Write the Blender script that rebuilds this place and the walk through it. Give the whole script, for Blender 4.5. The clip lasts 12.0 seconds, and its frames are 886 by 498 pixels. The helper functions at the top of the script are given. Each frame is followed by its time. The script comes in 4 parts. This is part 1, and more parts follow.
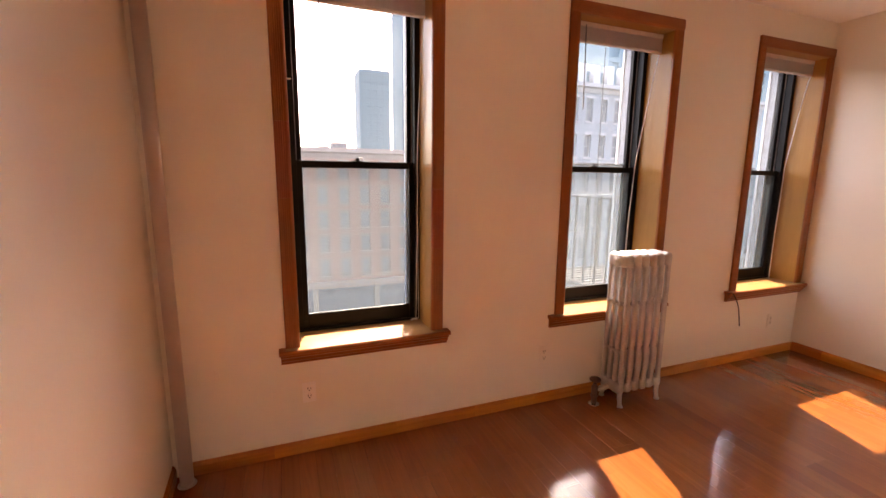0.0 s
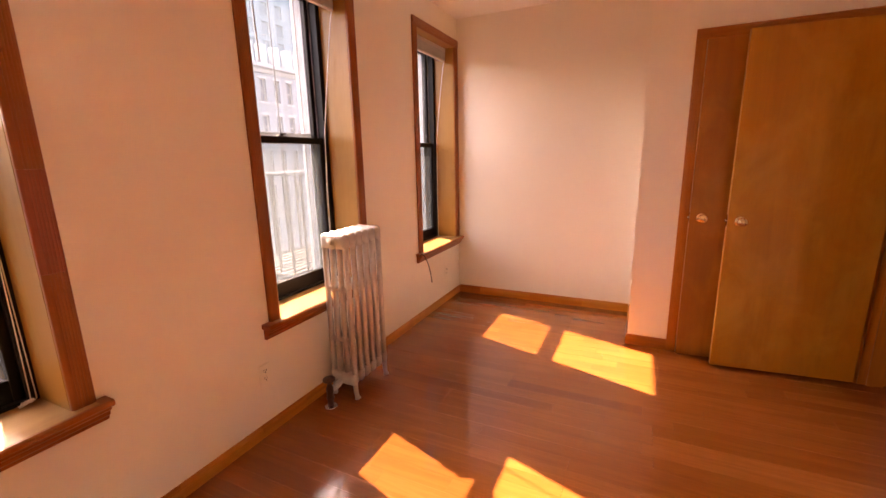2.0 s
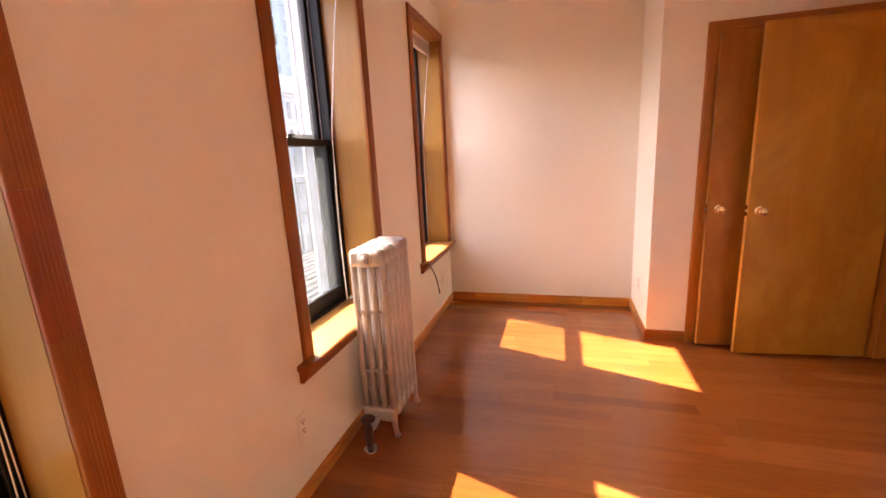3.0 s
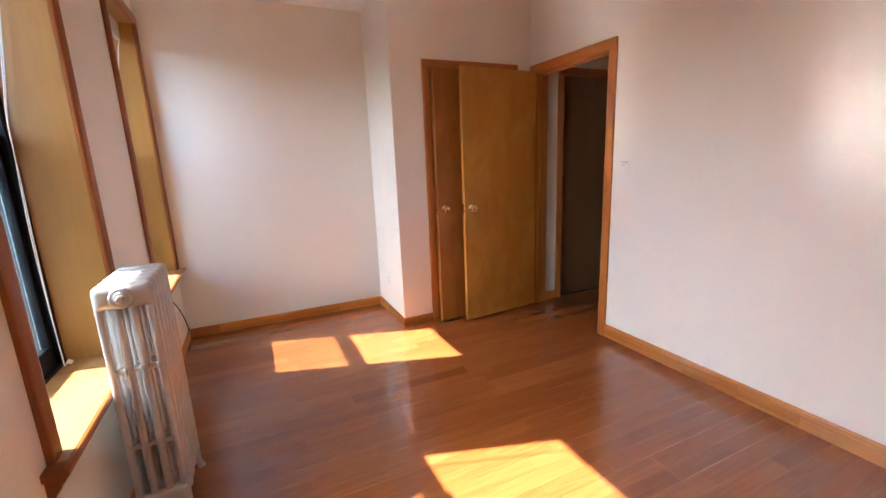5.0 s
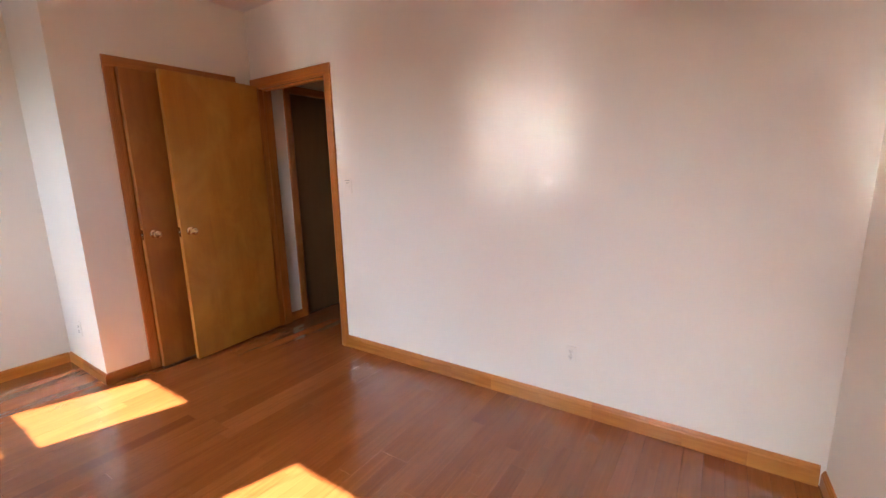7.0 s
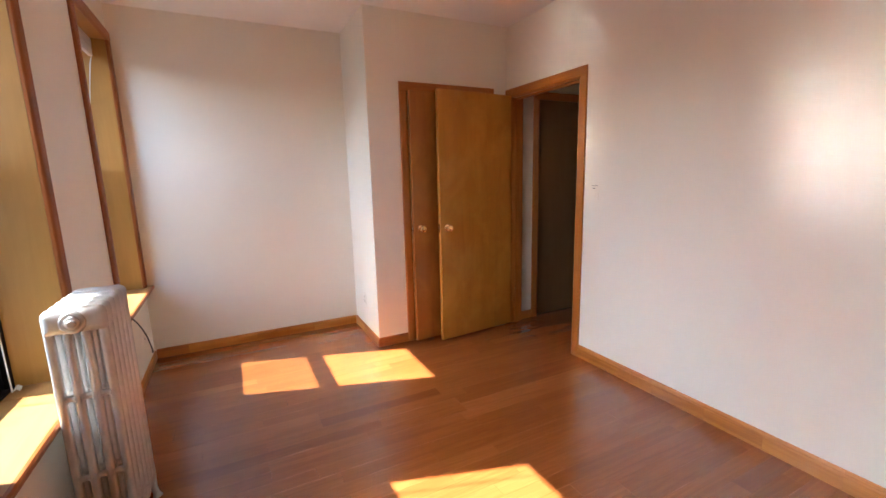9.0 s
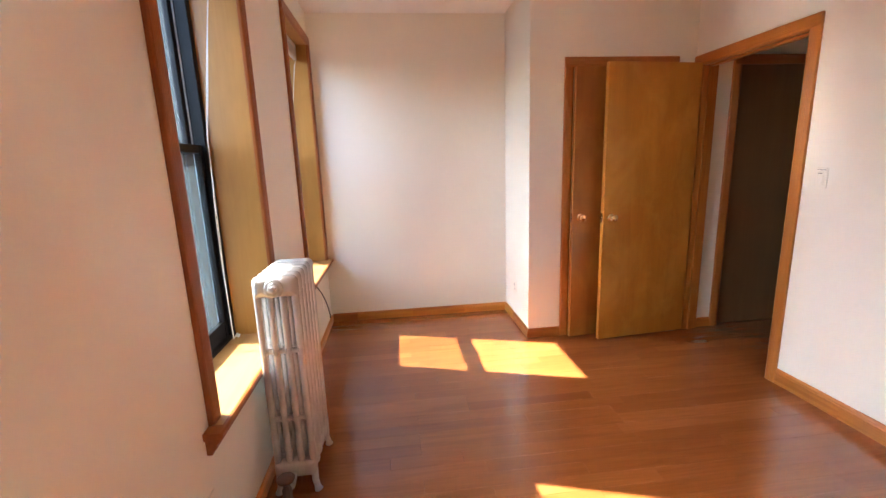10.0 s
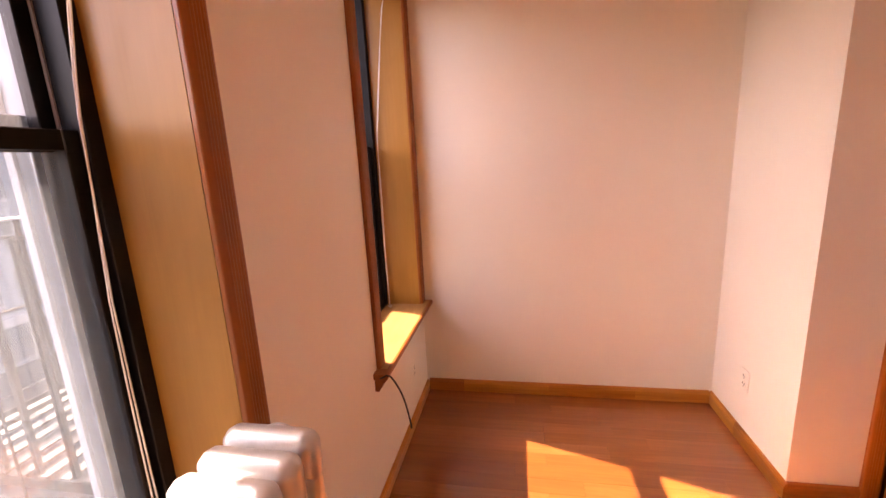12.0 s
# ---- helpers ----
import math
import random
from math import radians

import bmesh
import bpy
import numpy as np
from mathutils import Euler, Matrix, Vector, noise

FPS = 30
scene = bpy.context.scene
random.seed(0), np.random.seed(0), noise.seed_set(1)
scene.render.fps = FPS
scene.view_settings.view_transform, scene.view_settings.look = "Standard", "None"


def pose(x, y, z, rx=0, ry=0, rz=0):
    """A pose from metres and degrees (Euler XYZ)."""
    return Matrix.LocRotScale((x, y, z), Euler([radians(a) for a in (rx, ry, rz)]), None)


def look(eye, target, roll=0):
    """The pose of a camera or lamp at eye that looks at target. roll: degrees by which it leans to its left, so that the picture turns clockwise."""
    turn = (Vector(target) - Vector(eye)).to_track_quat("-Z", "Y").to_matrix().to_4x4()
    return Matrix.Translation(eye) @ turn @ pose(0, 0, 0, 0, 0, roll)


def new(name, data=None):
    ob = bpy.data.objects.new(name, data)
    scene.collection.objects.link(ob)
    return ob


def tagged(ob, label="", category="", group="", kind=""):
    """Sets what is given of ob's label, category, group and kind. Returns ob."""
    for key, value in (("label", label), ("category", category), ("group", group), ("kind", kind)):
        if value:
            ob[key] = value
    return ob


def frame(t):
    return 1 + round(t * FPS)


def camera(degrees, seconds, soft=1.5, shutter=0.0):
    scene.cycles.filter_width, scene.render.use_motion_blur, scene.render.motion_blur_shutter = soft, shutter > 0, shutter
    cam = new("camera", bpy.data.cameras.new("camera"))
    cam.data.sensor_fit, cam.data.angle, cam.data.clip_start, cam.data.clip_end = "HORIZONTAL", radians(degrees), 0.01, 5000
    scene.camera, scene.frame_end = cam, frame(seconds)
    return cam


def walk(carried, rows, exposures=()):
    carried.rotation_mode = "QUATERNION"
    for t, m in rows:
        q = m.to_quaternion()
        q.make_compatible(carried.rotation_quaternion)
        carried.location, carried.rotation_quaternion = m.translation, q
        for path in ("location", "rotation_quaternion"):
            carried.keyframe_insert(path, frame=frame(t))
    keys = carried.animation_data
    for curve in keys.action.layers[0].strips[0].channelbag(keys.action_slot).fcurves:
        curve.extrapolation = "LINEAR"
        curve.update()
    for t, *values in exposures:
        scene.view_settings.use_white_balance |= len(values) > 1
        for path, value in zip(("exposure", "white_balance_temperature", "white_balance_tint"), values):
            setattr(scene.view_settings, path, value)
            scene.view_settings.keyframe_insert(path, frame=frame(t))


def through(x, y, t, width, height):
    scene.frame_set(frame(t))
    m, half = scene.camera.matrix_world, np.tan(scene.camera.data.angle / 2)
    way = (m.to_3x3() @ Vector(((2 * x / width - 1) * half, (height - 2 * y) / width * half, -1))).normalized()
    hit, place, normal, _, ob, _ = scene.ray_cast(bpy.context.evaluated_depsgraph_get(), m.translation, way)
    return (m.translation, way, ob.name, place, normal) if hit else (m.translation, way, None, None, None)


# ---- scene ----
cam = camera(93.4, 12.0)
PATH = [
    (0, (0.092, 0.000, 1.425), (0.797, 1.842, 1.094), 0.5),
    (0.5, (0.158, -0.008, 1.422), (1.317, 1.582, 1.065), 0.9),
    (1, (0.263, 0.014, 1.383), (1.734, 1.317, 1.011), 0.7),
    (1.5, (0.310, 0.155, 1.368), (1.982, 1.177, 0.966), 0.1),
    (2, (0.246, 0.468, 1.380), (2.011, 1.305, 0.951), -1.2),
    (2.5, (0.278, 0.821, 1.363), (2.102, 1.531, 0.952), -2.4),
    (2.7, (0.282, 0.948, 1.380), (2.127, 1.595, 0.959), -2.7),
    (4.3, (0.293, 1.435, 1.407), (2.233, 1.195, 0.983), -3.2),
    (4.5, (0.316, 1.485, 1.412), (2.226, 1.072, 0.986), -3.1),
    (5, (0.295, 1.532, 1.361), (2.074, 0.723, 0.941), -2.3),
    (5.5, (0.260, 1.498, 1.370), (1.821, 0.324, 0.941), -2.0),
    (6, (0.216, 1.448, 1.357), (1.539, 0.008, 0.938), -1.6),
    (6.5, (0.166, 1.418, 1.344), (1.285, -0.192, 0.950), -1.5),
    (6.7, (0.134, 1.370, 1.349), (1.220, -0.266, 0.969), -1.3),
    (8.3, (0.138, 1.425, 1.366), (1.538, 0.040, 1.075), -1.0),
    (8.5, (0.178, 1.455, 1.358), (1.690, 0.185, 1.062), -0.9),
    (9, (0.263, 1.465, 1.393), (2.023, 0.581, 1.043), -1.4),
    (9.5, (0.322, 1.472, 1.395), (2.218, 0.961, 1.016), -1.7),
    (10, (0.366, 1.479, 1.393), (2.315, 1.268, 0.995), -2.0),
    (10.5, (0.467, 1.476, 1.379), (2.423, 1.468, 0.964), -2.2),
    (11, (0.817, 1.524, 1.383), (2.772, 1.654, 0.980), -2.5),
    (11.5, (1.273, 1.545, 1.413), (3.211, 1.816, 1.001), -2.6),
    (12, (1.758, 1.540, 1.430), (3.680, 1.901, 1.008), -2.9),
]
walk(cam, [(t, look(eye, target, roll)) for t, eye, target, roll in PATH], exposures=[(0.0, 4.45, 8650, 35.0), (1.0, 4.5, 9850, 44.0), (1.5, 4.6, 10550, 48.0), (2.7, 4.95, 9300, 43.0), (4.3, 5.0, 5900, 16.0), (5.5, 4.67, 5900, 16.0), (8.5, 4.67, 5900, 13.0), (10.0, 5.03, 6100, 13.0), (10.5, 5.1, 6000, 14.0), (11.0, 5.0, 6300, 19.0), (11.5, 4.94, 7450, 38.0), (12.0, 4.65, 9350, 52.0)])

# ---- light ----
scene.cycles.caustics_reflective = True
scene.cycles.blur_glossy = 0.0
scene.cycles.sample_clamp_indirect = 0.0
SUN_TO = Vector((0.324, 1.0, 1.076)).normalized()
world = bpy.data.worlds.new("sky")
scene.world = world
world.use_nodes = True
wn = world.node_tree
sky = wn.nodes.new("ShaderNodeTexSky")
sky.sky_type = "NISHITA"
sky.sun_disc = False
sky.sun_elevation = math.asin(SUN_TO.z)
sky.sun_rotation = math.atan2(SUN_TO.x, SUN_TO.y)
sky.dust_density = 3.0
wn.nodes["Background"].inputs["Strength"].default_value = 0.083
wn.links.new(sky.outputs[0], wn.nodes["Background"].inputs["Color"])

sun_data = bpy.data.lights.new("sun", "SUN")
sun_data.energy, sun_data.angle, sun_data.color = 1.8, radians(0.53), (1.0, 0.95, 0.87)
sun = new("sun", sun_data)
sun.matrix_world = look(SUN_TO * 50, (0, 0, 0))


# ---- plan ----
YN, YS, XE, XJ, YJ, ZC = 2.125, -0.79, 4.12, 3.435, 0.48, 2.62
XWN, XWS = -0.46, -0.33            # the west wall is a little out of square
YG = 2.34                          # the plane of the sashes
YO = 2.52                          # the outer face of the front wall
WINDOWS = ((0.068, 0.902), (1.662, 2.527), (3.257, 4.109))   # casings, outer edges
CASE, Z_SILL, Z_CASE = 0.068, 0.585, 2.43
DOOR = (2.487, 3.425, 2.105)       # casing of the passage door, along x
CLOSET = (-0.645, 0.226, 2.11)     # casing of the closet, along y
HALL_Y = -2.9


# ---- materials ----
def mat(name):
    m = bpy.data.materials.new(name)
    m.use_nodes = True
    return m, m.node_tree, m.node_tree.nodes["Principled BSDF"]


def node(nt, kind, **values):
    n = nt.nodes.new(kind)
    for key, v in values.items():
        if key in n.inputs:
            n.inputs[key].default_value = v
    return n


def ramp(nt, fac, stops):
    r = nt.nodes.new("ShaderNodeValToRGB")
    r.color_ramp.elements[0].position, r.color_ramp.elements[0].color = stops[0][0], (*stops[0][1], 1)
    r.color_ramp.elements[1].position, r.color_ramp.elements[1].color = stops[-1][0], (*stops[-1][1], 1)
    for p, c in stops[1:-1]:
        r.color_ramp.elements.new(p).color = (*c, 1)
    nt.links.new(fac, r.inputs["Fac"])
    return r.outputs["Color"]


def coords(nt, scale=(1, 1, 1), spread=0.0):
    """Object coordinates; with spread each object gets its own stretch of the pattern."""
    tc = nt.nodes.new("ShaderNodeTexCoord")
    mp = nt.nodes.new("ShaderNodeMapping")
    mp.inputs["Scale"].default_value = scale
    nt.links.new(tc.outputs["Object"], mp.inputs["Vector"])
    if spread:
        oi = nt.nodes.new("ShaderNodeObjectInfo")
        mul = node(nt, "ShaderNodeVectorMath")
        mul.operation = "SCALE"
        mul.inputs[0].default_value = (1.0, 1.7, 2.3)
        sc = node(nt, "ShaderNodeMath")
        sc.operation = "MULTIPLY"
        sc.inputs[1].default_value = spread
        nt.links.new(oi.outputs["Random"], sc.inputs[0])
        nt.links.new(sc.outputs[0], mul.inputs["Scale"])
        nt.links.new(mul.outputs[0], mp.inputs["Location"])
    return mp.outputs["Vector"]


def noise_of(nt, vec, scale, detail=4.0, rough=0.55, distortion=0.0):
    n = node(nt, "ShaderNodeTexNoise", Scale=scale, Detail=detail, Roughness=rough, Distortion=distortion)
    nt.links.new(vec, n.inputs["Vector"])
    return n.outputs["Fac"]


def mixed(nt, fac, a, b, how="MIX"):
    m = nt.nodes.new("ShaderNodeMix")
    m.data_type, m.blend_type = "RGBA", how
    for sock, v in ((m.inputs[0], fac), (m.inputs[6], a), (m.inputs[7], b)):
        if isinstance(v, (int, float)):
            sock.default_value = v
        elif isinstance(v, tuple):
            sock.default_value = (*v, 1)
        else:
            nt.links.new(v, sock)
    return m.outputs[2]


def bumped(nt, bsdf, height, strength, distance=0.002):
    b = node(nt, "ShaderNodeBump", Strength=strength, Distance=distance)
    nt.links.new(height, b.inputs["Height"])
    nt.links.new(b.outputs[0], bsdf.inputs["Normal"])
    if "Coat Normal" in bsdf.inputs:
        nt.links.new(b.outputs[0], bsdf.inputs["Coat Normal"])


def painted(name, colour, rough=0.6, grain=0.03, bump=0.15):
    m, nt, b = mat(name)
    v = coords(nt)
    big = noise_of(nt, v, 1.3, 3)
    dark = tuple(c * (1 - grain * 2) for c in colour)
    nt.links.new(ramp(nt, big, ((0.3, dark), (0.7, colour))), b.inputs["Base Color"])
    b.inputs["Roughness"].default_value = rough
    fine = noise_of(nt, v, 140, 3)
    wave = noise_of(nt, v, 9, 3)
    add = node(nt, "ShaderNodeMath")
    add.operation = "ADD"
    nt.links.new(fine, add.inputs[0])
    nt.links.new(wave, add.inputs[1])
    bumped(nt, b, add.outputs[0], bump, 0.004)
    return m


def wood(name, light, dark, axis="z", rough=0.3, spread=7.0, coat=0.08, contrast=1.0, scale=1.0):
    """Varnished wood with its grain along one axis."""
    m, nt, b = mat(name)
    s = {"x": (1.2, 22, 22), "y": (22, 1.2, 22), "z": (22, 22, 1.2)}[axis]
    v = coords(nt, tuple(k * scale for k in s), spread)
    grain = noise_of(nt, v, 1.6, 6, 0.6, 1.2)
    v2 = coords(nt, tuple((0.35 * k) ** 0.8 for k in s), spread)
    broad = noise_of(nt, v2, 1.0, 3, 0.5, 0.6)
    c1 = ramp(nt, grain, ((0.5 - 0.22 / contrast, dark), (0.5 + 0.16 / contrast, light)))
    mid = tuple(p * 0.35 + q * 0.65 for p, q in zip(light, dark))
    c2 = ramp(nt, broad, ((0.32, mid), (0.68, light)))
    nt.links.new(mixed(nt, 0.5, c1, c2), b.inputs["Base Color"])
    b.inputs["Roughness"].default_value = rough
    b.inputs["Coat Weight"].default_value = coat
    b.inputs["Specular IOR Level"].default_value = 0.35
    b.inputs["Coat Roughness"].default_value = 0.12
    bumped(nt, b, grain, 0.12, 0.001)
    return m


M_WALL = painted("wall_paint", (0.865, 0.835, 0.735), 0.5, 0.02)
M_CEIL = painted("ceiling_paint", (0.92, 0.90, 0.86), 0.7, 0.02)
M_TRIM = {a: wood("trim_wood_" + a, (0.50, 0.185, 0.030), (0.30, 0.086, 0.013), a) for a in "xyz"}
M_WTRIM = {a: wood("window_trim_wood_" + a, (0.34, 0.108, 0.024), (0.19, 0.048, 0.011), a) for a in "xz"}
M_LINER = wood("liner_veneer", (0.43, 0.215, 0.048), (0.31, 0.138, 0.027), "z", 0.35, contrast=0.6)
M_DOOR = wood("door_veneer", (0.547, 0.232, 0.027), (0.344, 0.121, 0.011), "z", 0.32, contrast=0.55, scale=0.45)
M_MAHOGANY = wood("mahogany_trim", (0.34, 0.085, 0.030), (0.22, 0.048, 0.017), "z")
M_CLOSET = wood("closet_veneer", (0.418, 0.158, 0.026), (0.255, 0.081, 0.012), "z", 0.32, contrast=0.6, scale=0.45)
M_STOOL = wood("sill_pine", (0.46, 0.265, 0.100), (0.36, 0.175, 0.055), "x", 0.35, contrast=0.7, scale=0.6)
M_HALLDOOR = wood("hall_door_veneer", (0.24, 0.13, 0.05), (0.17, 0.085, 0.03), "z", 0.35, contrast=0.5, scale=0.6)


def blotched(m, tint, scale, amount=0.5, low=0.45, high=0.7, stretch=(1, 1, 1)):
    """Lay soft patches of another tone over a wood's colour."""
    nt = m.node_tree
    b = nt.nodes["Principled BSDF"]
    old = b.inputs["Base Color"].links[0].from_socket
    f = noise_of(nt, coords(nt, stretch, 3.0), scale, 4, 0.6, 0.4)
    mr = node(nt, "ShaderNodeMapRange")
    nt.links.new(f, mr.inputs["Value"])
    mr.inputs["From Min"].default_value, mr.inputs["From Max"].default_value = low, high
    mr.inputs["To Max"].default_value = amount
    nt.links.new(mixed(nt, mr.outputs[0], old, tint), b.inputs["Base Color"])


blotched(M_LINER, (0.24, 0.115, 0.022), 3, 0.55, stretch=(1, 1, 0.4))
blotched(M_DOOR, (0.64, 0.33, 0.06), 4.5, 0.55, stretch=(1, 1, 0.6))
blotched(M_CLOSET, (0.52, 0.22, 0.04), 5, 0.5, stretch=(1, 1, 0.5))
blotched(M_STOOL, (0.30, 0.12, 0.028), 6, 0.75, 0.50, 0.75, stretch=(0.5, 1, 1))


def plain(name, colour, rough=0.5, metal=0.0, var=0.08, scale=30, bump=0.0):
    m, nt, b = mat(name)
    f = noise_of(nt, coords(nt), scale, 4)
    nt.links.new(ramp(nt, f, ((0.3, tuple(c * (1 - var) for c in colour)), (0.7, colour))), b.inputs["Base Color"])
    b.inputs["Roughness"].default_value, b.inputs["Metallic"].default_value = rough, metal
    if bump:
        bumped(nt, b, f, bump)
    return m


M_BLACK = plain("black_window_enamel", (0.006, 0.005, 0.006), 0.42, 0, 0.3)
M_BLACK.node_tree.nodes["Principled BSDF"].inputs["Specular IOR Level"].default_value = 0.2
M_ALU = plain("weathered_aluminium", (0.55, 0.56, 0.58), 0.4, 0.6, 0.25)
M_IRON = plain("painted_cast_iron", (0.60, 0.595, 0.585), 0.36, 0.55, 0.22, 14, 0.12)
M_PIPE = plain("painted_pipe", (0.50, 0.43, 0.38), 0.4, 0, 0.08, 12, 0.05)
M_PLASTIC = plain("ivory_plastic", (0.93, 0.92, 0.89), 0.35, 0, 0.04)
M_SLOT = plain("dark_slot", (0.03, 0.025, 0.02), 0.6)
M_BLIND = plain("blind_vinyl", (0.72, 0.66, 0.60), 0.45, 0, 0.06)
M_BRASS = plain("polished_brass", (0.95, 0.74, 0.42), 0.2, 1.0, 0.1)
M_CHROME = plain("dull_chrome", (0.6, 0.58, 0.55), 0.25, 1.0, 0.2)
M_CORD = plain("white_cord", (0.75, 0.72, 0.66), 0.6)
M_TRACK = plain("grey_rail_and_shaded_reveal", (0.34, 0.35, 0.37), 0.5, 0.3, 0.3, 12)
M_POST = plain("pale_rail_and_lit_edge", (0.75, 0.76, 0.78), 0.5, 0.1, 0.15, 8)
M_CABLE = plain("black_cable", (0.012, 0.012, 0.012), 0.7)
# The wand's grey holds the shade of its backlit side.
M_WAND = plain("backlit_grey_plastic", (0.22, 0.21, 0.20), 0.3)
M_KNOBDARK = plain("dark_handwheel", (0.10, 0.05, 0.035), 0.45)


def glass(name, haze, through=(0.93, 0.95, 0.96), film=(0.70, 0.90, 1.0)):
    """Window glass with a film of dust that catches the light."""
    m, nt, b = mat(name)
    out = nt.nodes["Material Output"]
    nt.nodes.remove(b)
    clear = node(nt, "ShaderNodeBsdfTransparent", Color=(*through, 1))
    gloss = node(nt, "ShaderNodeBsdfGlossy", Roughness=0.02)
    lw = node(nt, "ShaderNodeLayerWeight", Blend=0.5)
    p5 = node(nt, "ShaderNodeMath")
    p5.operation = "POWER"
    nt.links.new(lw.outputs["Facing"], p5.inputs[0])
    p5.inputs[1].default_value = 5.0
    fres = node(nt, "ShaderNodeMapRange")
    nt.links.new(p5.outputs[0], fres.inputs["Value"])
    fres.inputs["To Min"].default_value, fres.inputs["To Max"].default_value = 0.04, 0.9
    mx = nt.nodes.new("ShaderNodeMixShader")
    nt.links.new(fres.outputs[0], mx.inputs[0])
    nt.links.new(clear.outputs[0], mx.inputs[1])
    nt.links.new(gloss.outputs[0], mx.inputs[2])
    dust = node(nt, "ShaderNodeBsdfTranslucent", Color=(*film, 1))
    v = coords(nt, (12, 12, 0.5))
    f = noise_of(nt, v, 4.0, 5, 0.6)
    v2 = coords(nt, (1, 1, 1))
    f2 = noise_of(nt, v2, 1.5, 1, 0.3)
    mul = node(nt, "ShaderNodeMath")
    mul.operation = "MULTIPLY"
    nt.links.new(f, mul.inputs[0])
    nt.links.new(f2, mul.inputs[1])
    mr = node(nt, "ShaderNodeMapRange")
    mr.inputs["From Min"].default_value, mr.inputs["From Max"].default_value = 0.12, 0.42
    mr.inputs["To Min"].default_value, mr.inputs["To Max"].default_value = haze * 0.55, haze * 1.5
    nt.links.new(mul.outputs[0], mr.inputs["Value"])
    mx2 = nt.nodes.new("ShaderNodeMixShader")
    nt.links.new(mr.outputs[0], mx2.inputs[0])
    nt.links.new(mx.outputs[0], mx2.inputs[1])
    nt.links.new(dust.outputs[0], mx2.inputs[2])
    nt.links.new(mx2.outputs[0], out.inputs["Surface"])
    return m


M_GLASS = glass("dusty_glass", 0.012, (0.90, 0.945, 0.95))
M_SCREEN = glass("insect_screen", 0.024, (0.74, 0.77, 0.77), (0.38, 0.46, 0.50))


# ---- builders ----
def thing(name, at, label="", category="", group="", kind=""):
    ob = new(name)
    ob.location = at
    return tagged(ob, label, category, group, kind)


def part(name, bm, material, parent=None, label="", kind="", bevel=0.0, smooth=False, at=None, category="", seg=1):
    me = bpy.data.meshes.new(name)
    bmesh.ops.recalc_face_normals(bm, faces=bm.faces)
    bm.to_mesh(me)
    bm.free()
    me.materials.append(material)
    if smooth:
        for p in me.polygons:
            p.use_smooth = True
    ob = new(name, me)
    ob.parent = parent
    if at:
        ob.location = at
    if bevel:
        md = ob.modifiers.new("bevel", "BEVEL")
        md.width, md.segments, md.limit_method, md.angle_limit = bevel, seg, "ANGLE", radians(40)
    return tagged(ob, label, category, "", kind)


def box(bm, x0, x1, y0, y1, z0, z1):
    v = [bm.verts.new((x, y, z)) for x in (x0, x1) for y in (y0, y1) for z in (z0, z1)]
    for f in ((0, 1, 3, 2), (4, 6, 7, 5), (0, 4, 5, 1), (2, 3, 7, 6), (0, 2, 6, 4), (1, 5, 7, 3)):
        bm.faces.new([v[i] for i in f])
    return v


def boxes(*rows):
    bm = bmesh.new()
    for r in rows:
        box(bm, *r)
    return bm


def prism(bm, outline, axis, a, b):
    """Extrude a 2D outline along an axis from a to b. The outline's pair fills the other two axes in order."""
    def at(p, k):
        return {"x": (k, p[0], p[1]), "y": (p[0], k, p[1]), "z": (p[0], p[1], k)}[axis]
    lo = [bm.verts.new(at(p, a)) for p in outline]
    hi = [bm.verts.new(at(p, b)) for p in outline]
    bm.faces.new(lo)
    bm.faces.new(hi[::-1])
    n = len(outline)
    for i in range(n):
        bm.faces.new((lo[i], lo[(i + 1) % n], hi[(i + 1) % n], hi[i]))


def tube(bm, pts, r, seg=10, cap=True):
    """A round bar through the points; r may be one radius or one for each point."""
    pts = [Vector(p) for p in pts]
    rs = r if isinstance(r, (list, tuple)) else [r] * len(pts)
    rings = []
    ref = None
    for i, p in enumerate(pts):
        d = (pts[min(i + 1, len(pts) - 1)] - pts[max(i - 1, 0)]).normalized()
        if ref is None:
            ref = Vector((0, 0, 1)) if abs(d.z) < 0.9 else Vector((1, 0, 0))
        u = (ref - d * ref.dot(d)).normalized()
        ref = u
        w = d.cross(u)
        rings.append([bm.verts.new(p + (u * math.cos(2 * math.pi * k / seg) + w * math.sin(2 * math.pi * k / seg)) * rs[i]) for k in range(seg)])
    for a, b in zip(rings, rings[1:]):
        for k in range(seg):
            bm.faces.new((a[k], a[(k + 1) % seg], b[(k + 1) % seg], b[k]))
    if cap:
        bm.faces.new(rings[0])
        bm.faces.new(rings[-1][::-1])
    return bm


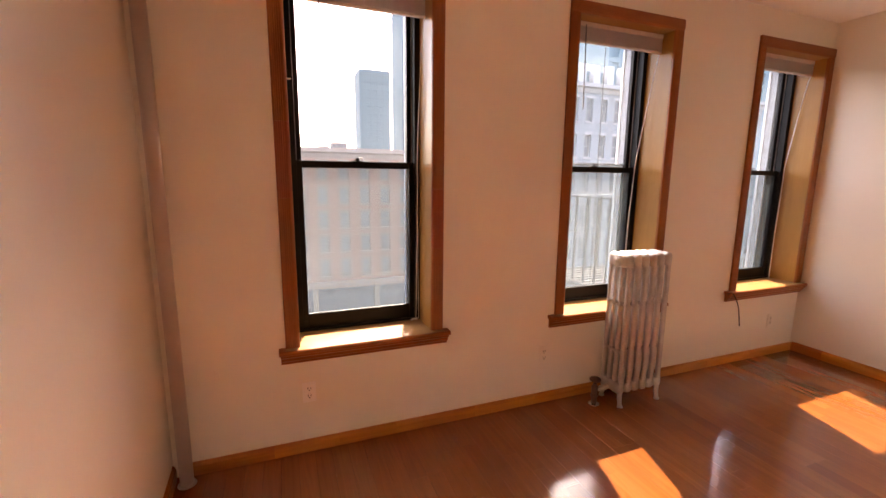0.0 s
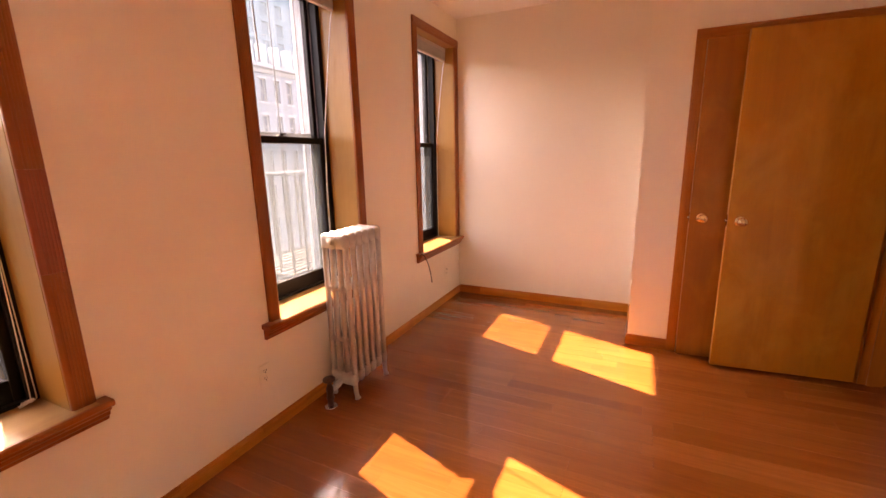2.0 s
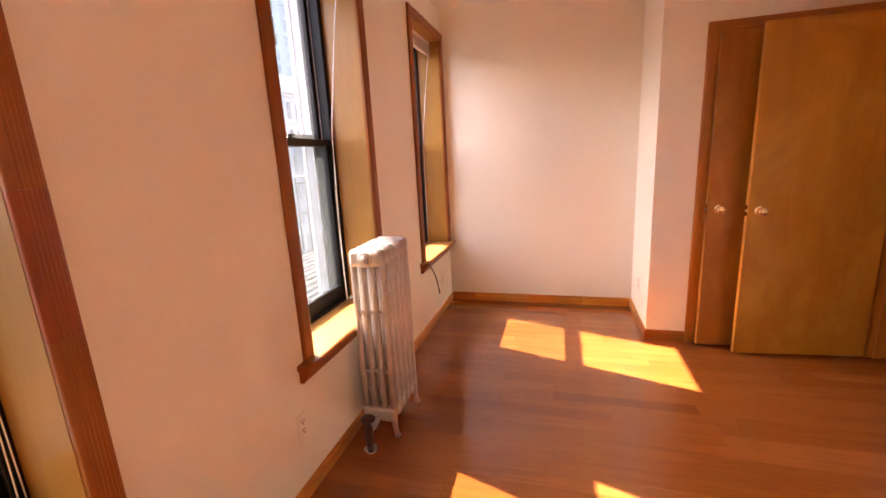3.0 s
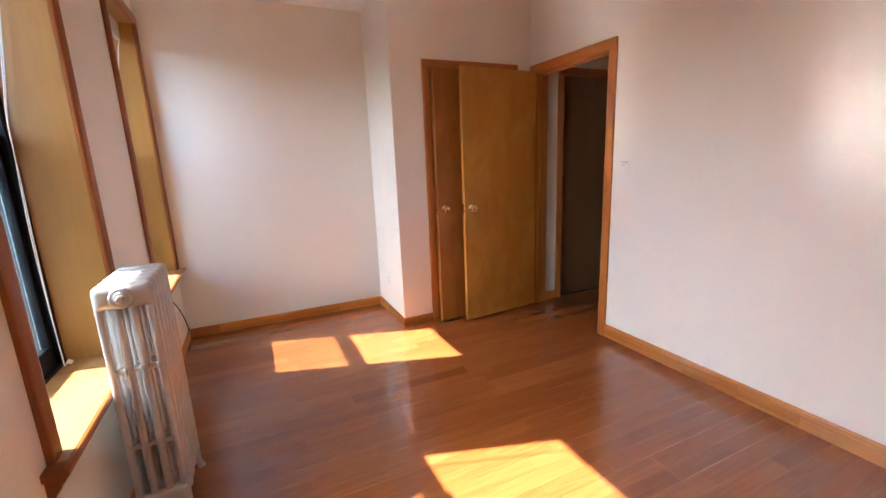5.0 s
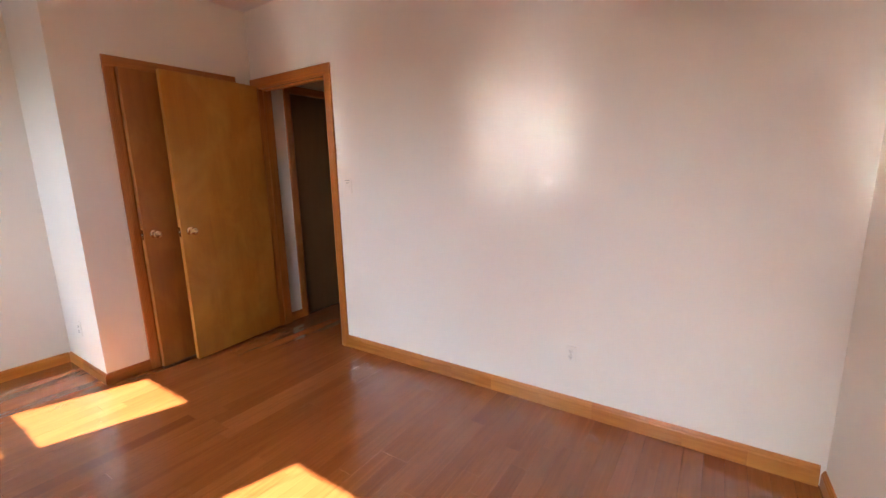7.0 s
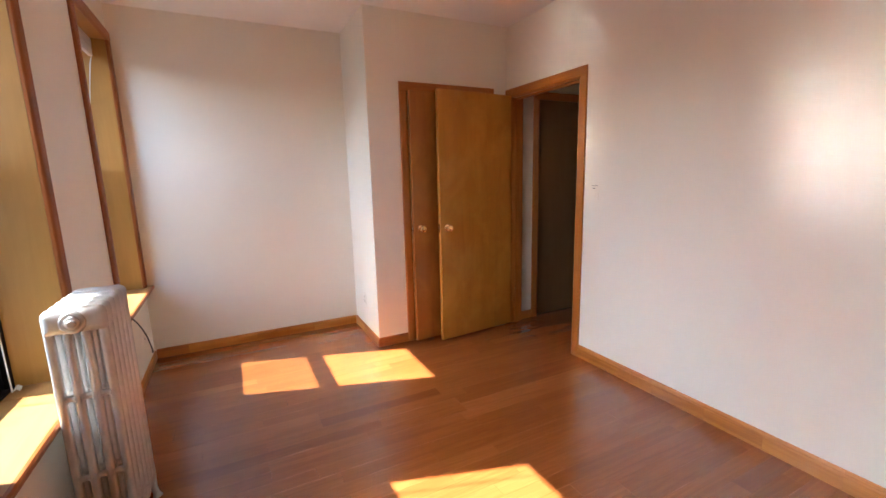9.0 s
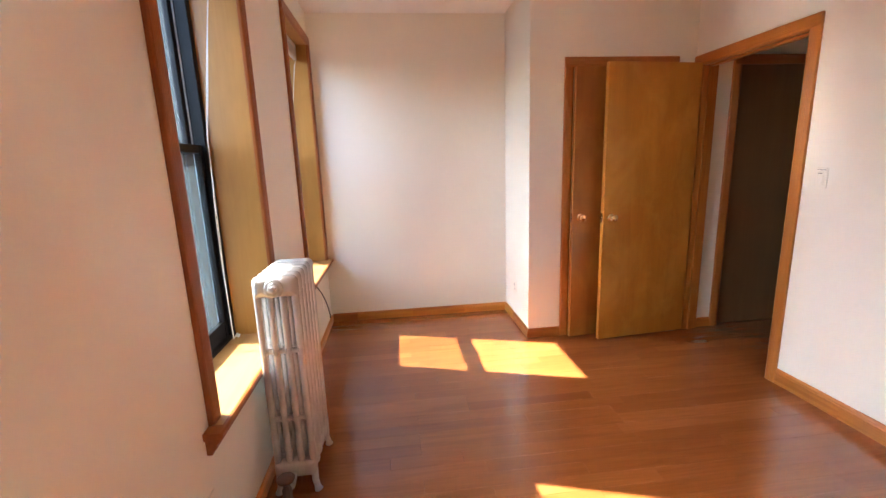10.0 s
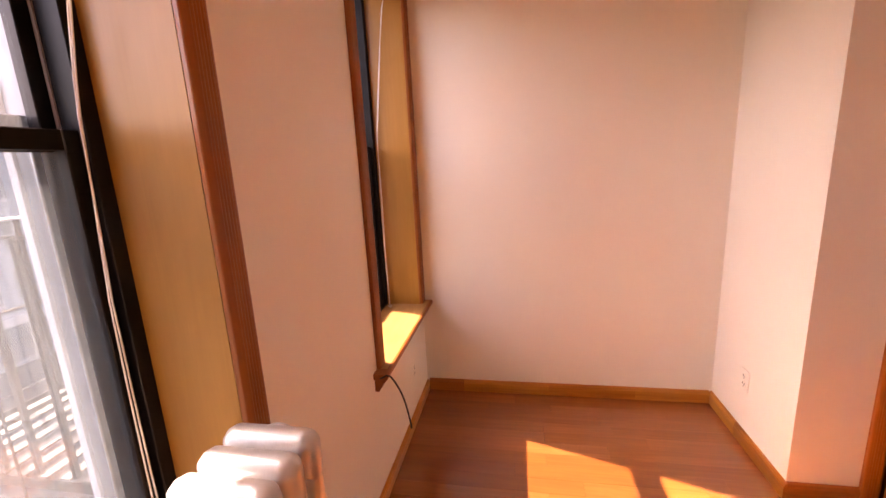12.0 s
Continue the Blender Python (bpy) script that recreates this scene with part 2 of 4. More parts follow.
# ---- walls, floor, ceiling ----
def wall_with_holes(name, axis, face, back, a, b, top, holes, material=M_WALL):
    """A wall along an axis ("x" or "y") between a and b, with holes (from, to, bottom, top)."""
    bm = bmesh.new()
    lo, hi = min(face, back), max(face, back)
    cuts = sorted({a, b, *[h[0] for h in holes], *[h[1] for h in holes]})
    for p, q in zip(cuts, cuts[1:]):
        mine = [h for h in holes if h[0] <= p and h[1] >= q]
        spans = [(0, top)]
        for h in mine:
            spans = [(0, h[2]), (h[3], top)]
        for z0, z1 in spans:
            if z1 - z0 > 1e-4:
                box(bm, *((p, q, lo, hi) if axis == "x" else (lo, hi, p, q)), z0, z1)
    bmesh.ops.remove_doubles(bm, verts=bm.verts, dist=1e-5)
    inner = [f for f in bm.faces if sum(1 for g in bm.faces if g is not f and (g.calc_center_median() - f.calc_center_median()).length < 1e-4)]
    bmesh.ops.delete(bm, geom=inner, context="FACES_ONLY")
    return part(name, bm, material, kind="structure")


ZT = ZC + 0.1
OPENINGS = [(a + CASE - 0.012, b - CASE + 0.012, Z_SILL - 0.03, Z_CASE - CASE + 0.012) for a, b in WINDOWS]
# Unseen dark outer skin, added to cut sunlight bounced onto the fire escape.
M_OUTER = plain("dark_outer_brick", (0.20, 0.12, 0.095), 0.9, 0, 0.3, 8)
wall_with_holes("wall_north", "x", YN, YO - 0.03, -0.75, XE + 0.2, ZT, OPENINGS)
wall_with_holes("wall_outer_face", "x", YO - 0.03, YO, -0.75, XE + 0.2, ZT, OPENINGS, M_OUTER)
wall_with_holes("wall_south", "x", YS, YS - 0.12, -0.6, XE, ZT, [(DOOR[0] + CASE - 0.012, DOOR[1] - CASE + 0.012, 0, DOOR[2] - CASE + 0.012)])
part("wall_east", boxes((XE, XE + 0.2, HALL_Y, YN, 0, ZT)), M_WALL, kind="structure")
wall_with_holes("wall_closet", "y", XJ, XJ + 0.1, YS, YJ, ZT, [(CLOSET[0] + CASE - 0.012, CLOSET[1] - CASE + 0.012, 0, CLOSET[2] - CASE + 0.012)])
part("wall_alcove", boxes((XJ + 0.1, XE, YJ - 0.1, YJ, 0, ZT)), M_WALL, kind="structure")
bm = bmesh.new()
prism(bm, [(XWN, YN), (XWS, YS), (XWS - 0.3, YS), (XWN - 0.3, YN)], "z", 0, ZT)
part("wall_west", bm, M_WALL, kind="structure")
part("ceiling", boxes((-0.75, XE + 0.2, HALL_Y, YO, ZC, ZC + 0.12)), M_CEIL, kind="structure")
HALL_X = 3.39
part("wall_hall", boxes((HALL_X, XE, HALL_Y, -1.97, 0, ZT), (HALL_X, XE, -1.106, YS - 0.12, 0, ZT), (HALL_X, XE, -1.97, -1.106, 2.05, ZT),
                        (1.3, 1.5, HALL_Y, YS - 0.12, 0, ZT), (1.3, XE, HALL_Y - 0.15, HALL_Y, 0, ZT), (XE - 0.05, XE, -1.97, -1.106, 0, 2.05)), M_WALL, kind="structure")
part("ground_slab", boxes((-0.75, XE + 0.2, HALL_Y, YO, -0.25, -0.018)), M_SLOT, kind="structure")


# ---- windows ----
def casing(outline_w, outline_t):
    """The profile of a fluted casing board: rounded edges and five shallow reeds. Pairs: across, out of the wall."""
    w, t = outline_w, outline_t
    pts = [(0, 0), (0, t * 0.72), (w * 0.03, t * 0.86), (w * 0.10, t * 0.92)]
    for k in range(5):
        x = w * (0.17 + k * 0.135)
        pts += [(x - w * 0.028, t), (x, t * 0.87), (x + w * 0.028, t)]
    return pts + [(w * 0.84, t * 0.94), (w * 0.92, t * 0.80), (w * 0.98, t * 0.66), (w, t * 0.5), (w, 0)]


def case_leg(name, parent, wall_axis, face, out, at, z0, z1, flip, w=CASE, t=0.02, material=None):
    """An upright casing board on a wall that runs along wall_axis; out: the sign of the room's side."""
    bm = bmesh.new()
    prof = [((w - p) if flip else p, q) for p, q in casing(w, t)]
    pts = [(at + p, face + out * q) if wall_axis == "x" else (face + out * q, at + p) for p, q in prof]
    prism(bm, pts, "z", z0, z1)
    return part(name, bm, material or M_TRIM["z"], parent, bevel=0.0012)


def case_head(name, parent, wall_axis, face, out, a, b, z0, w=CASE, t=0.02, material=None):
    bm = bmesh.new()
    prof = casing(w, t)
    pts = [(face + out * (q + 0.0008), z0 + w - p) for p, q in prof]
    prism(bm, pts, wall_axis, a, b)
    return part(name, bm, material or M_TRIM[wall_axis], parent, bevel=0.0012)


def sash(parent, name, x0, x1, y, z0, z1, stile, rails, pane_mat):
    """One sash: stiles, rails and a pane, with a thin glazing bead."""
    s = new(name)
    s.parent = parent
    tagged(s, "black enamelled metal window sash with dusty glass")
    d = 0.028
    part("stile", boxes((x0, x0 + stile, y, y + d, z0, z1)), M_BLACK, s, bevel=0.002)
    part("stile", boxes((x1 - stile, x1, y, y + d, z0, z1)), M_BLACK, s, bevel=0.002)
    part("rail", boxes((x0 + stile, x1 - stile, y + 0.001, y + d - 0.001, z0, z0 + rails[0])), M_BLACK, s, bevel=0.002)
    part("rail", boxes((x0 + stile, x1 - stile, y + 0.001, y + d - 0.001, z1 - rails[1], z1)), M_BLACK, s, bevel=0.002)
    g = part("pane", boxes((x0 + stile - 0.004, x1 - stile + 0.004, y + 0.012, y + 0.016, z0 + rails[0] - 0.004, z1 - rails[1] + 0.004)), pane_mat, s, "dusty window glass")
    g.visible_shadow = False
    return s


def window(i, a, b, Z_SILL=Z_SILL):
    """A double-hung window in its deep wooden reveal, with casing and stool."""
    w = thing("window_%d" % i, ((a + b) / 2, YN, Z_SILL), kind="structure")
    made = []
    o0, o1 = a + CASE - 0.012, b - CASE + 0.012      # hole in the masonry
    i0, i1 = a + CASE + 0.001, b - CASE - 0.001      # face of the reveal boards
    zh = Z_CASE - CASE
    zt = Z_CASE - CASE
    if i == 1:      # pieced together from lengths of two woods
        for at, flip, low, high in ((a, False, 1.33, 1.68), (b - CASE, True, 1.05, 1.37)):
            made.append(case_leg("casing", None, "x", YN, -1, at, Z_SILL, low, flip, material=M_WTRIM["z"]))
            piece = case_leg("casing_insert", None, "x", YN, -1, at, low + 0.0002, high, flip, material=M_MAHOGANY)
            made.append(tagged(piece, "dark mahogany length let into the casing"))
            made.append(case_leg("casing_upper", None, "x", YN, -1, at, high + 0.0002, zt, flip, material=M_WTRIM["z"]))
    else:
        made.append(case_leg("casing", None, "x", YN, -1, a, Z_SILL, zt, False, material=M_WTRIM["z"]))
        made.append(case_leg("casing", None, "x", YN, -1, b - CASE, Z_SILL, zt, True, material=M_WTRIM["z"]))
    made.append(case_head("casing_head", None, "x", YN, -1, a, b, Z_CASE - CASE, material=M_WTRIM["x"]))
    made.append(part("liner", boxes((o0, i0, YN + 0.0, YG - 0.02, Z_SILL, zh)), M_LINER))
    made.append(part("liner", boxes((i1, o1, YN + 0.0, YG - 0.02, Z_SILL, zh)), M_LINER))
    made.append(part("liner_head", boxes((o0, o1, YN + 0.0, YG - 0.02, zh, zh + 0.012)), M_LINER))
    ear = 0.032 if i == 1 else 0.045
    x0, x1 = a - ear, min(b + ear, XE - 0.002)
    bm = bmesh.new()
    prism(bm, [(YN - 0.044, Z_SILL - 0.024), (YN - 0.044, Z_SILL), (YN - 0.055, Z_SILL), (YN - 0.061, Z_SILL - 0.006), (YN - 0.061, Z_SILL - 0.018), (YN - 0.055, Z_SILL - 0.024)], "x", x0, x1)
    box(bm, x0, a + 0.004, YN - 0.0438, YN, Z_SILL - 0.024, Z_SILL - 0.0003)
    if x1 > b:
        box(bm, b - 0.004, x1, YN - 0.0438, YN, Z_SILL - 0.024, Z_SILL - 0.0003)
    made.append(part("sill_nosing", bm, M_WTRIM["x"], label="red-brown varnished sill nosing"))
    split = i1 - 0.13 if i == 2 else o1 + 1
    bm = bmesh.new()
    for p, q in ((o0, min(split, o1)), (split + 0.0030, o1)):
        if q > p:
            box(bm, p, q, YN + 0.0005, YG - 0.02, Z_SILL - 0.024, Z_SILL)
            box(bm, a + 0.0045 if p == o0 else p, b - 0.0045 if q == o1 else q, YN - 0.0438, YN + 0.0005, Z_SILL - 0.024, Z_SILL)
    made.append(part("sill", bm, M_STOOL, label="pale varnished pine window sill"))
    bm = bmesh.new()
    zs = Z_SILL - 0.0245
    prism(bm, [(YN - 0.001, zs), (YN - 0.050, zs), (YN - 0.047, zs - 0.012), (YN - 0.036, zs - 0.020), (YN - 0.033, zs - 0.034), (YN - 0.022, zs - 0.044), (YN - 0.018, zs - 0.056), (YN - 0.001, zs - 0.056)], "x", x0 + 0.008, x1 - 0.008 if x1 < XE - 0.01 else x1)
    made.append(part("apron", bm, M_WTRIM["x"]))
    # outer frame
    j = 0.03
    fz0, fz1 = Z_SILL - 0.02, zh
    f = new("window_frame")
    tagged(f, "black enamelled metal window frame")
    for r in ((o0, i0 + j, YG - 0.018, YO - 0.05, fz0, fz1), (i1 - j, o1, YG - 0.018, YO - 0.05, fz0, fz1)):
        part("jamb", boxes(r), M_BLACK, f, bevel=0.002)
    part("frame_head", boxes((i0 + j, i1 - j, YG - 0.018, YO - 0.05, zh - 0.018, zh + 0.012)), M_BLACK, f, bevel=0.002)
    part("frame_sill", boxes((i0 + j, i1 - j, YG - 0.018, YO - 0.02, fz0, Z_SILL + 0.012)), M_BLACK, f, bevel=0.002)
    for x, k in ((i0 + j, 1), (i1 - j, -1)):
        part("track", boxes((min(x, x + k * 0.004), max(x, x + k * 0.004), YG + 0.034, YG + 0.04, Z_SILL + 0.014, zh - 0.02)), M_ALU, f)
    made.append(f)
    s0, s1 = i0 + j - 0.006, i1 - j + 0.006
    made.append(sash(None, "lower_sash", s0, s1, YG, Z_SILL + 0.012, 1.515, 0.034, (0.082, 0.036), M_GLASS))
    made.append(sash(None, "upper_sash", s0, s1, YG + 0.044, 1.478, zh - 0.018, 0.034, (0.036, 0.03), M_GLASS))
    for x, k in ((i0 + j, 1), (i1 - j, -1)):      # grey tone stands in for the shaded reveal, pale strip for its sunlit masonry edge
        part("shaded_reveal_panel", boxes((min(x, x + k * 0.003), max(x, x + k * 0.003), YG + 0.098, YO - 0.032, Z_SILL + 0.014, zh - 0.02)), M_TRACK, f, "grey panel in the tone of the shaded outer reveal")
        part("lit_edge_strip", boxes((min(x, x + k * 0.010), max(x, x + k * 0.010), YO - 0.030, YO - 0.012, Z_SILL + 0.002, zh - 0.02)), M_POST, f, "pale strip in the tone of the sunlit masonry edge")
    # half screen with its pale metal frame, outside the lower sash
    sc = new("insect_screen")
    tagged(sc, "grey mesh insect screen in an aluminium frame")
    y = YG + 0.085
    q0, q1, qz0, qz1 = s0 + 0.02, s1 - 0.012, Z_SILL + 0.03, 1.545 if i == 2 else 1.515
    part("screen_rail", boxes((q0, q1, y, y + 0.01, qz1 - (0.022 if i == 2 else 0.034), qz1)), M_TRACK if i == 2 else M_ALU, sc, bevel=0.002)
    part("screen_rail", boxes((q0, q1, y, y + 0.01, qz0, qz0 + 0.016)), M_ALU, sc, bevel=0.002)
    part("screen_stile", boxes((q0, q0 + 0.016, y, y + 0.01, qz0 + 0.016, qz1 - 0.016)), M_ALU, sc, bevel=0.002)
    part("screen_stile", boxes((q1 - 0.016, q1, y, y + 0.01, qz0 + 0.016, qz1 - 0.016)), M_ALU, sc, bevel=0.002)
    g = part("mesh_panel", boxes((q0 + 0.014, q1 - 0.014, y + 0.004, y + 0.006, qz0 + 0.014, qz1 - 0.014)), M_SCREEN, sc)
    made.append(sc)
    # sash lock
    xm = (s0 + s1) / 2
    lk = new("sash_lock")
    part("lock_base", boxes((xm - 0.03, xm + 0.03, YG + 0.002, YG + 0.024, 1.515, 1.520)), M_BLACK, lk, bevel=0.002)
    bm = bmesh.new()
    tube(bm, [(xm, YG + 0.012, 1.519), (xm, YG + 0.012, 1.534)], [0.012, 0.009], 12)
    tube(bm, [(xm - 0.004, YG + 0.012, 1.529), (xm + 0.03, YG + 0.006, 1.531)], [0.005, 0.004], 8)
    part("lock_cam", bm, M_BLACK, lk, smooth=False)
    made.append(lk)
    if i == 1:
        made.append(part("tilt_latch", boxes((i0 + 0.004, i0 + 0.022, YG - 0.021, YG - 0.018, 1.905, 1.915)), M_CHROME, label="small metal tilt latch"))
    base = Matrix.Translation(w.location)
    for m in made:
        m.parent = w
        m.matrix_parent_inverse = base.inverted()
    return w


for i, (a, b) in enumerate(WINDOWS, 1):
    window(i, a, b, Z_SILL + (0.012 if i == 3 else 0.0))


def blind(a, b, wand, across):
    """A raised mini blind under the head of the reveal: head rail, gathered slats, bottom rail, cords."""
    x0, x1 = a + CASE + 0.004, b - CASE - 0.004
    y = YN + 0.09
    zt = Z_CASE - CASE - 0.003
    t = thing("window_blind", ((x0 + x1) / 2, y, zt - 0.11), "cream vinyl mini blind drawn up under the window head", "blind", "blinds at the windows")
    ox, oy, oz = t.location
    L = lambda rows: boxes(*[(p - ox, q - ox, r - oy, s - oy, u - oz, v - oz) for p, q, r, s, u, v in rows])
    part("head_rail", L([(x0, x1, y - 0.014, y + 0.016, zt - 0.028, zt)]), M_BLIND, t, bevel=0.002)
    n = 22
    bm = bmesh.new()
    for k in range(n):
        z = zt - 0.032 - k * 0.0032
        dy = random.uniform(-0.0015, 0.0015)
        pts = [(y - 0.0125 + dy - oy, z - oz), (y + dy - oy, z + 0.0016 - oz), (y + 0.0125 + dy - oy, z - oz), (y + 0.0125 + dy - oy, z - 0.001 - oz), (y + dy - oy, z + 0.0006 - oz), (y - 0.0125 + dy - oy, z - 0.001 - oz)]
        prism(bm, pts, "x", x0 + 0.004 - ox, x1 - 0.004 - ox)
    part("slats", bm, M_BLIND, t)
    zb = zt - 0.032 - n * 0.0032
    part("bottom_rail", L([(x0 + 0.003, x1 - 0.003, y - 0.013, y + 0.013, zb - 0.012, zb)]), M_BLIND, t, bevel=0.003)
    bm = bmesh.new()
    xw = x0 + across
    tube(bm, [(xw - ox, y - 0.02 - oy, zt - 0.02 - oz), (xw + 0.01 - ox, y - 0.024 - oy, zt - wand - oz)], 0.0036, 8)
    part("wand", bm, M_WAND, t, "plastic tilt wand, darkened as if backlit")
    bm = bmesh.new()
    xc = x1 - 0.016
    drift = 0.05 if 1 < a < 2 else 0.0        # the middle cord is drawn aside
    for dx in (0, 0.007):
        pts = [(xc - ox, y - 0.016 - oy, zt - 0.02 - oz), (xc - ox, y - 0.005 - oy, zb - 0.02 - oz)]
        for k in range(25):
            u = k / 24
            z = zb - 0.06 - u * (zb - 0.06 - Z_SILL - 0.012)
            pts.append((xc - dx * u - drift * min(1, u * 1.6) - 0.006 * math.sin(u * 5 + dx * 300) * u - ox, y + 0.004 + 0.085 * min(1, u * 2.5) + 0.004 * math.sin(u * 9 + dx * 200) - oy, z - oz))
        for k in range(22):
            p = k / 21 * 2 * math.pi * 2.6
            pts.append((xc - 0.026 + 0.022 * math.cos(p) * (0.6 + k / 36) - ox, y + 0.078 + 0.012 * math.sin(p * 1.1) - oy, Z_SILL + 0.008 + 0.010 * abs(math.sin(p * 1.7 + dx * 90)) - oz))
        tube(bm, pts, 0.0019, 6)
    part("cord", bm, M_CORD, t, "white pull cord lying on the sill")
    return t


for (a, b), wand, across in zip(WINDOWS, (0.475, 0.505, 0.38), (0.152, 0.10, 0.09)):
    blind(a, b, wand, across)


# ---- doors ----
def knob(parent, x, y, z, out):
    """A round faceted knob on a rose, standing out of the door along (out)."""
    k = new("door_knob")
    k.parent = parent
    tagged(k, "polished brass and glass knob")
    o = Vector(out).normalized()
    p = Vector((x, y, z))
    bm = tube(bmesh.new(), [p, p + o * 0.006, p + o * 0.010], [0.031, 0.030, 0.020], 20)
    part("rose", bm, M_BRASS, k, smooth=True)
    bm = tube(bmesh.new(), [p + o * 0.008, p + o * 0.030], [0.010, 0.009], 12)
    part("shank", bm, M_BRASS, k, smooth=True)
    bm = tube(bmesh.new(), [p + o * d for d in (0.026, 0.032, 0.042, 0.052, 0.058, 0.061)], [0.014, 0.024, 0.028, 0.025, 0.016, 0.006], 14)
    part("grip", bm, M_BRASS, k, "faceted brass knob")
    return k


def slab_door(name, hinge, length, angle, z0, z1, label, kn, material=M_DOOR, thick=0.035, category="door"):
    """A flush door leaf. hinge: (x, y); angle: direction of the leaf from its hinge, degrees from +x; its thickness lies to the leaf's right."""
    d = thing(name, (hinge[0], hinge[1], 0), label, category, kind="structure" if category == "" else "")
    d.rotation_euler = (0, 0, radians(angle))
    part("leaf", boxes((0, length, -thick, 0, z0, z1)), material, d, bevel=0.0025, seg=2)
    if kn:
        for side in kn:
            yy, o = (0, (0, 1, 0)) if side > 0 else (-thick, (0, -1, 0))
            knob(d, length - 0.065, yy, 0.965, o)
    bm = boxes((length - 0.001, length + 0.0015, -thick + 0.006, -0.006, 0.93, 1.0))
    tube(bm, [(length, -thick / 2, 0.965), (length + 0.012, -thick / 2, 0.965)], 0.009, 10)
    part("latch", bm, M_CHROME, d, "dull metal latch")
    for z in (0.22, 1.05, 1.84):
        bm = tube(bmesh.new(), [(-0.004, 0.004, z), (-0.004, 0.004, z + 0.088)], 0.006, 10)
        part("hinge", bm, M_TRIM["z"], d, "painted-over butt hinge")
    return d


# passage door: frame in the south wall
d1 = thing("door_1", ((DOOR[0] + DOOR[1]) / 2, YS, 0), kind="structure")
made = [case_leg("casing", None, "x", YS, 1, DOOR[0], 0, DOOR[2] - CASE, False), case_leg("casing", None, "x", YS, 1, DOOR[1] - CASE, 0, DOOR[2] - CASE, True),
        case_head("casing_head", None, "x", YS, 1, DOOR[0], DOOR[1], DOOR[2] - CASE),
        case_leg("casing", None, "x", YS - 0.12, -1, DOOR[0], 0, DOOR[2] - CASE, False),
        case_head("casing_head", None, "x", YS - 0.12, -1, DOOR[0], DOOR[1] - CASE * 0.6, DOOR[2] - CASE)]
p0, p1, pz = DOOR[0] + CASE - 0.012, DOOR[1] - CASE + 0.012, DOOR[2] - CASE + 0.012
made += [part("jamb", boxes((p0, p0 + 0.018, YS - 0.119, YS - 0.001, 0, pz - 0.018)), M_TRIM["z"]),
         part("jamb", boxes((p1 - 0.018, p1, YS - 0.119, YS - 0.001, 0, pz - 0.018)), M_TRIM["z"]),
         part("jamb_head", boxes((p0, p1, YS - 0.119, YS - 0.001, pz - 0.018, pz)), M_TRIM["x"]),
         part("stop", boxes((p0 + 0.018, p0 + 0.029, YS - 0.075, YS - 0.04, 0, pz - 0.029)), M_TRIM["z"]),
         part("stop", boxes((p1 - 0.029, p1 - 0.018, YS - 0.075, YS - 0.04, 0, pz - 0.029)), M_TRIM["z"]),
         part("stop_head", boxes((p0 + 0.018, p1 - 0.018, YS - 0.075, YS - 0.04, pz - 0.029, pz - 0.018)), M_TRIM["x"])]
for m in made:
    m.parent = d1
    m.matrix_parent_inverse = Matrix.Translation(d1.location).inverted()
slab_door("room_door", (3.332, -0.767), 0.744, 95.2, 0.012, 2.045, "flush orange-brown wooden door standing wide open against the closet", (1,))

# closet: frame in the jutting wall and a leaf left ajar
c0, c1, cz = CLOSET
d2 = thing("door_2", (XJ, (c0 + c1) / 2, 0), kind="structure")
made = [case_leg("casing", None, "y", XJ, -1, c0, 0, cz - CASE, False), case_leg("casing", None, "y", XJ, -1, c1 - CASE, 0, cz - CASE, True),
        case_head("casing_head", None, "y", XJ, -1, c0, c1, cz - CASE),
        part("jamb", boxes((XJ + 0.001, XJ + 0.099, c0 + CASE - 0.012, c0 + CASE + 0.004, 0, cz - CASE)), M_TRIM["z"]),
        part("jamb", boxes((XJ + 0.001, XJ + 0.099, c1 - CASE - 0.004, c1 - CASE + 0.012, 0, cz - CASE)), M_TRIM["z"]),
        part("jamb_head", boxes((XJ + 0.001, XJ + 0.099, c0 + CASE - 0.012, c1 - CASE + 0.012, cz - CASE, cz - CASE + 0.012)), M_TRIM["y"])]
for m in made:
    m.parent = d2
    m.matrix_parent_inverse = Matrix.Translation(d2.location).inverted()
slab_door("closet_door", (XJ - 0.004, c0 + CASE + 0.006), 0.742, 95.6, 0.012, cz - CASE - 0.006, "flush reddish-brown wooden closet door left slightly ajar", (1,), M_CLOSET)

# hall door, shut, in the hall's side wall
d3 = thing("door_3", (HALL_X, -1.57, 0), kind="structure")
made = [case_leg("casing", None, "y", HALL_X, -1, -1.118, 0, 2.04, True), case_leg("casing", None, "y", HALL_X, -1, -1.97 - 0.056, 0, 2.04, False),
        case_head("casing_head", None, "y", HALL_X, -1, -2.026, -1.050, 2.04), part("leaf", boxes((HALL_X + 0.012, HALL_X + 0.047, -1.966, -1.110, 0.01, 2.046)), M_HALLDOOR, label="dark flush wooden door, shut")]
for m in made:
    m.parent = d3
    m.matrix_parent_inverse = Matrix.Translation(d3.location).inverted()


# ---- baseboards: finger-jointed pine in short lengths ----
BT = 0.014
PINE = [wood("pine_%d_%s" % (k, a), l, d, a, 0.3, contrast=1.9, scale=0.7) for a in "xy" for k, (l, d) in enumerate((((0.52, 0.195, 0.029), (0.32, 0.095, 0.011)), ((0.44, 0.150, 0.022), (0.25, 0.070, 0.009)), ((0.57, 0.235, 0.040), (0.39, 0.130, 0.017))))]


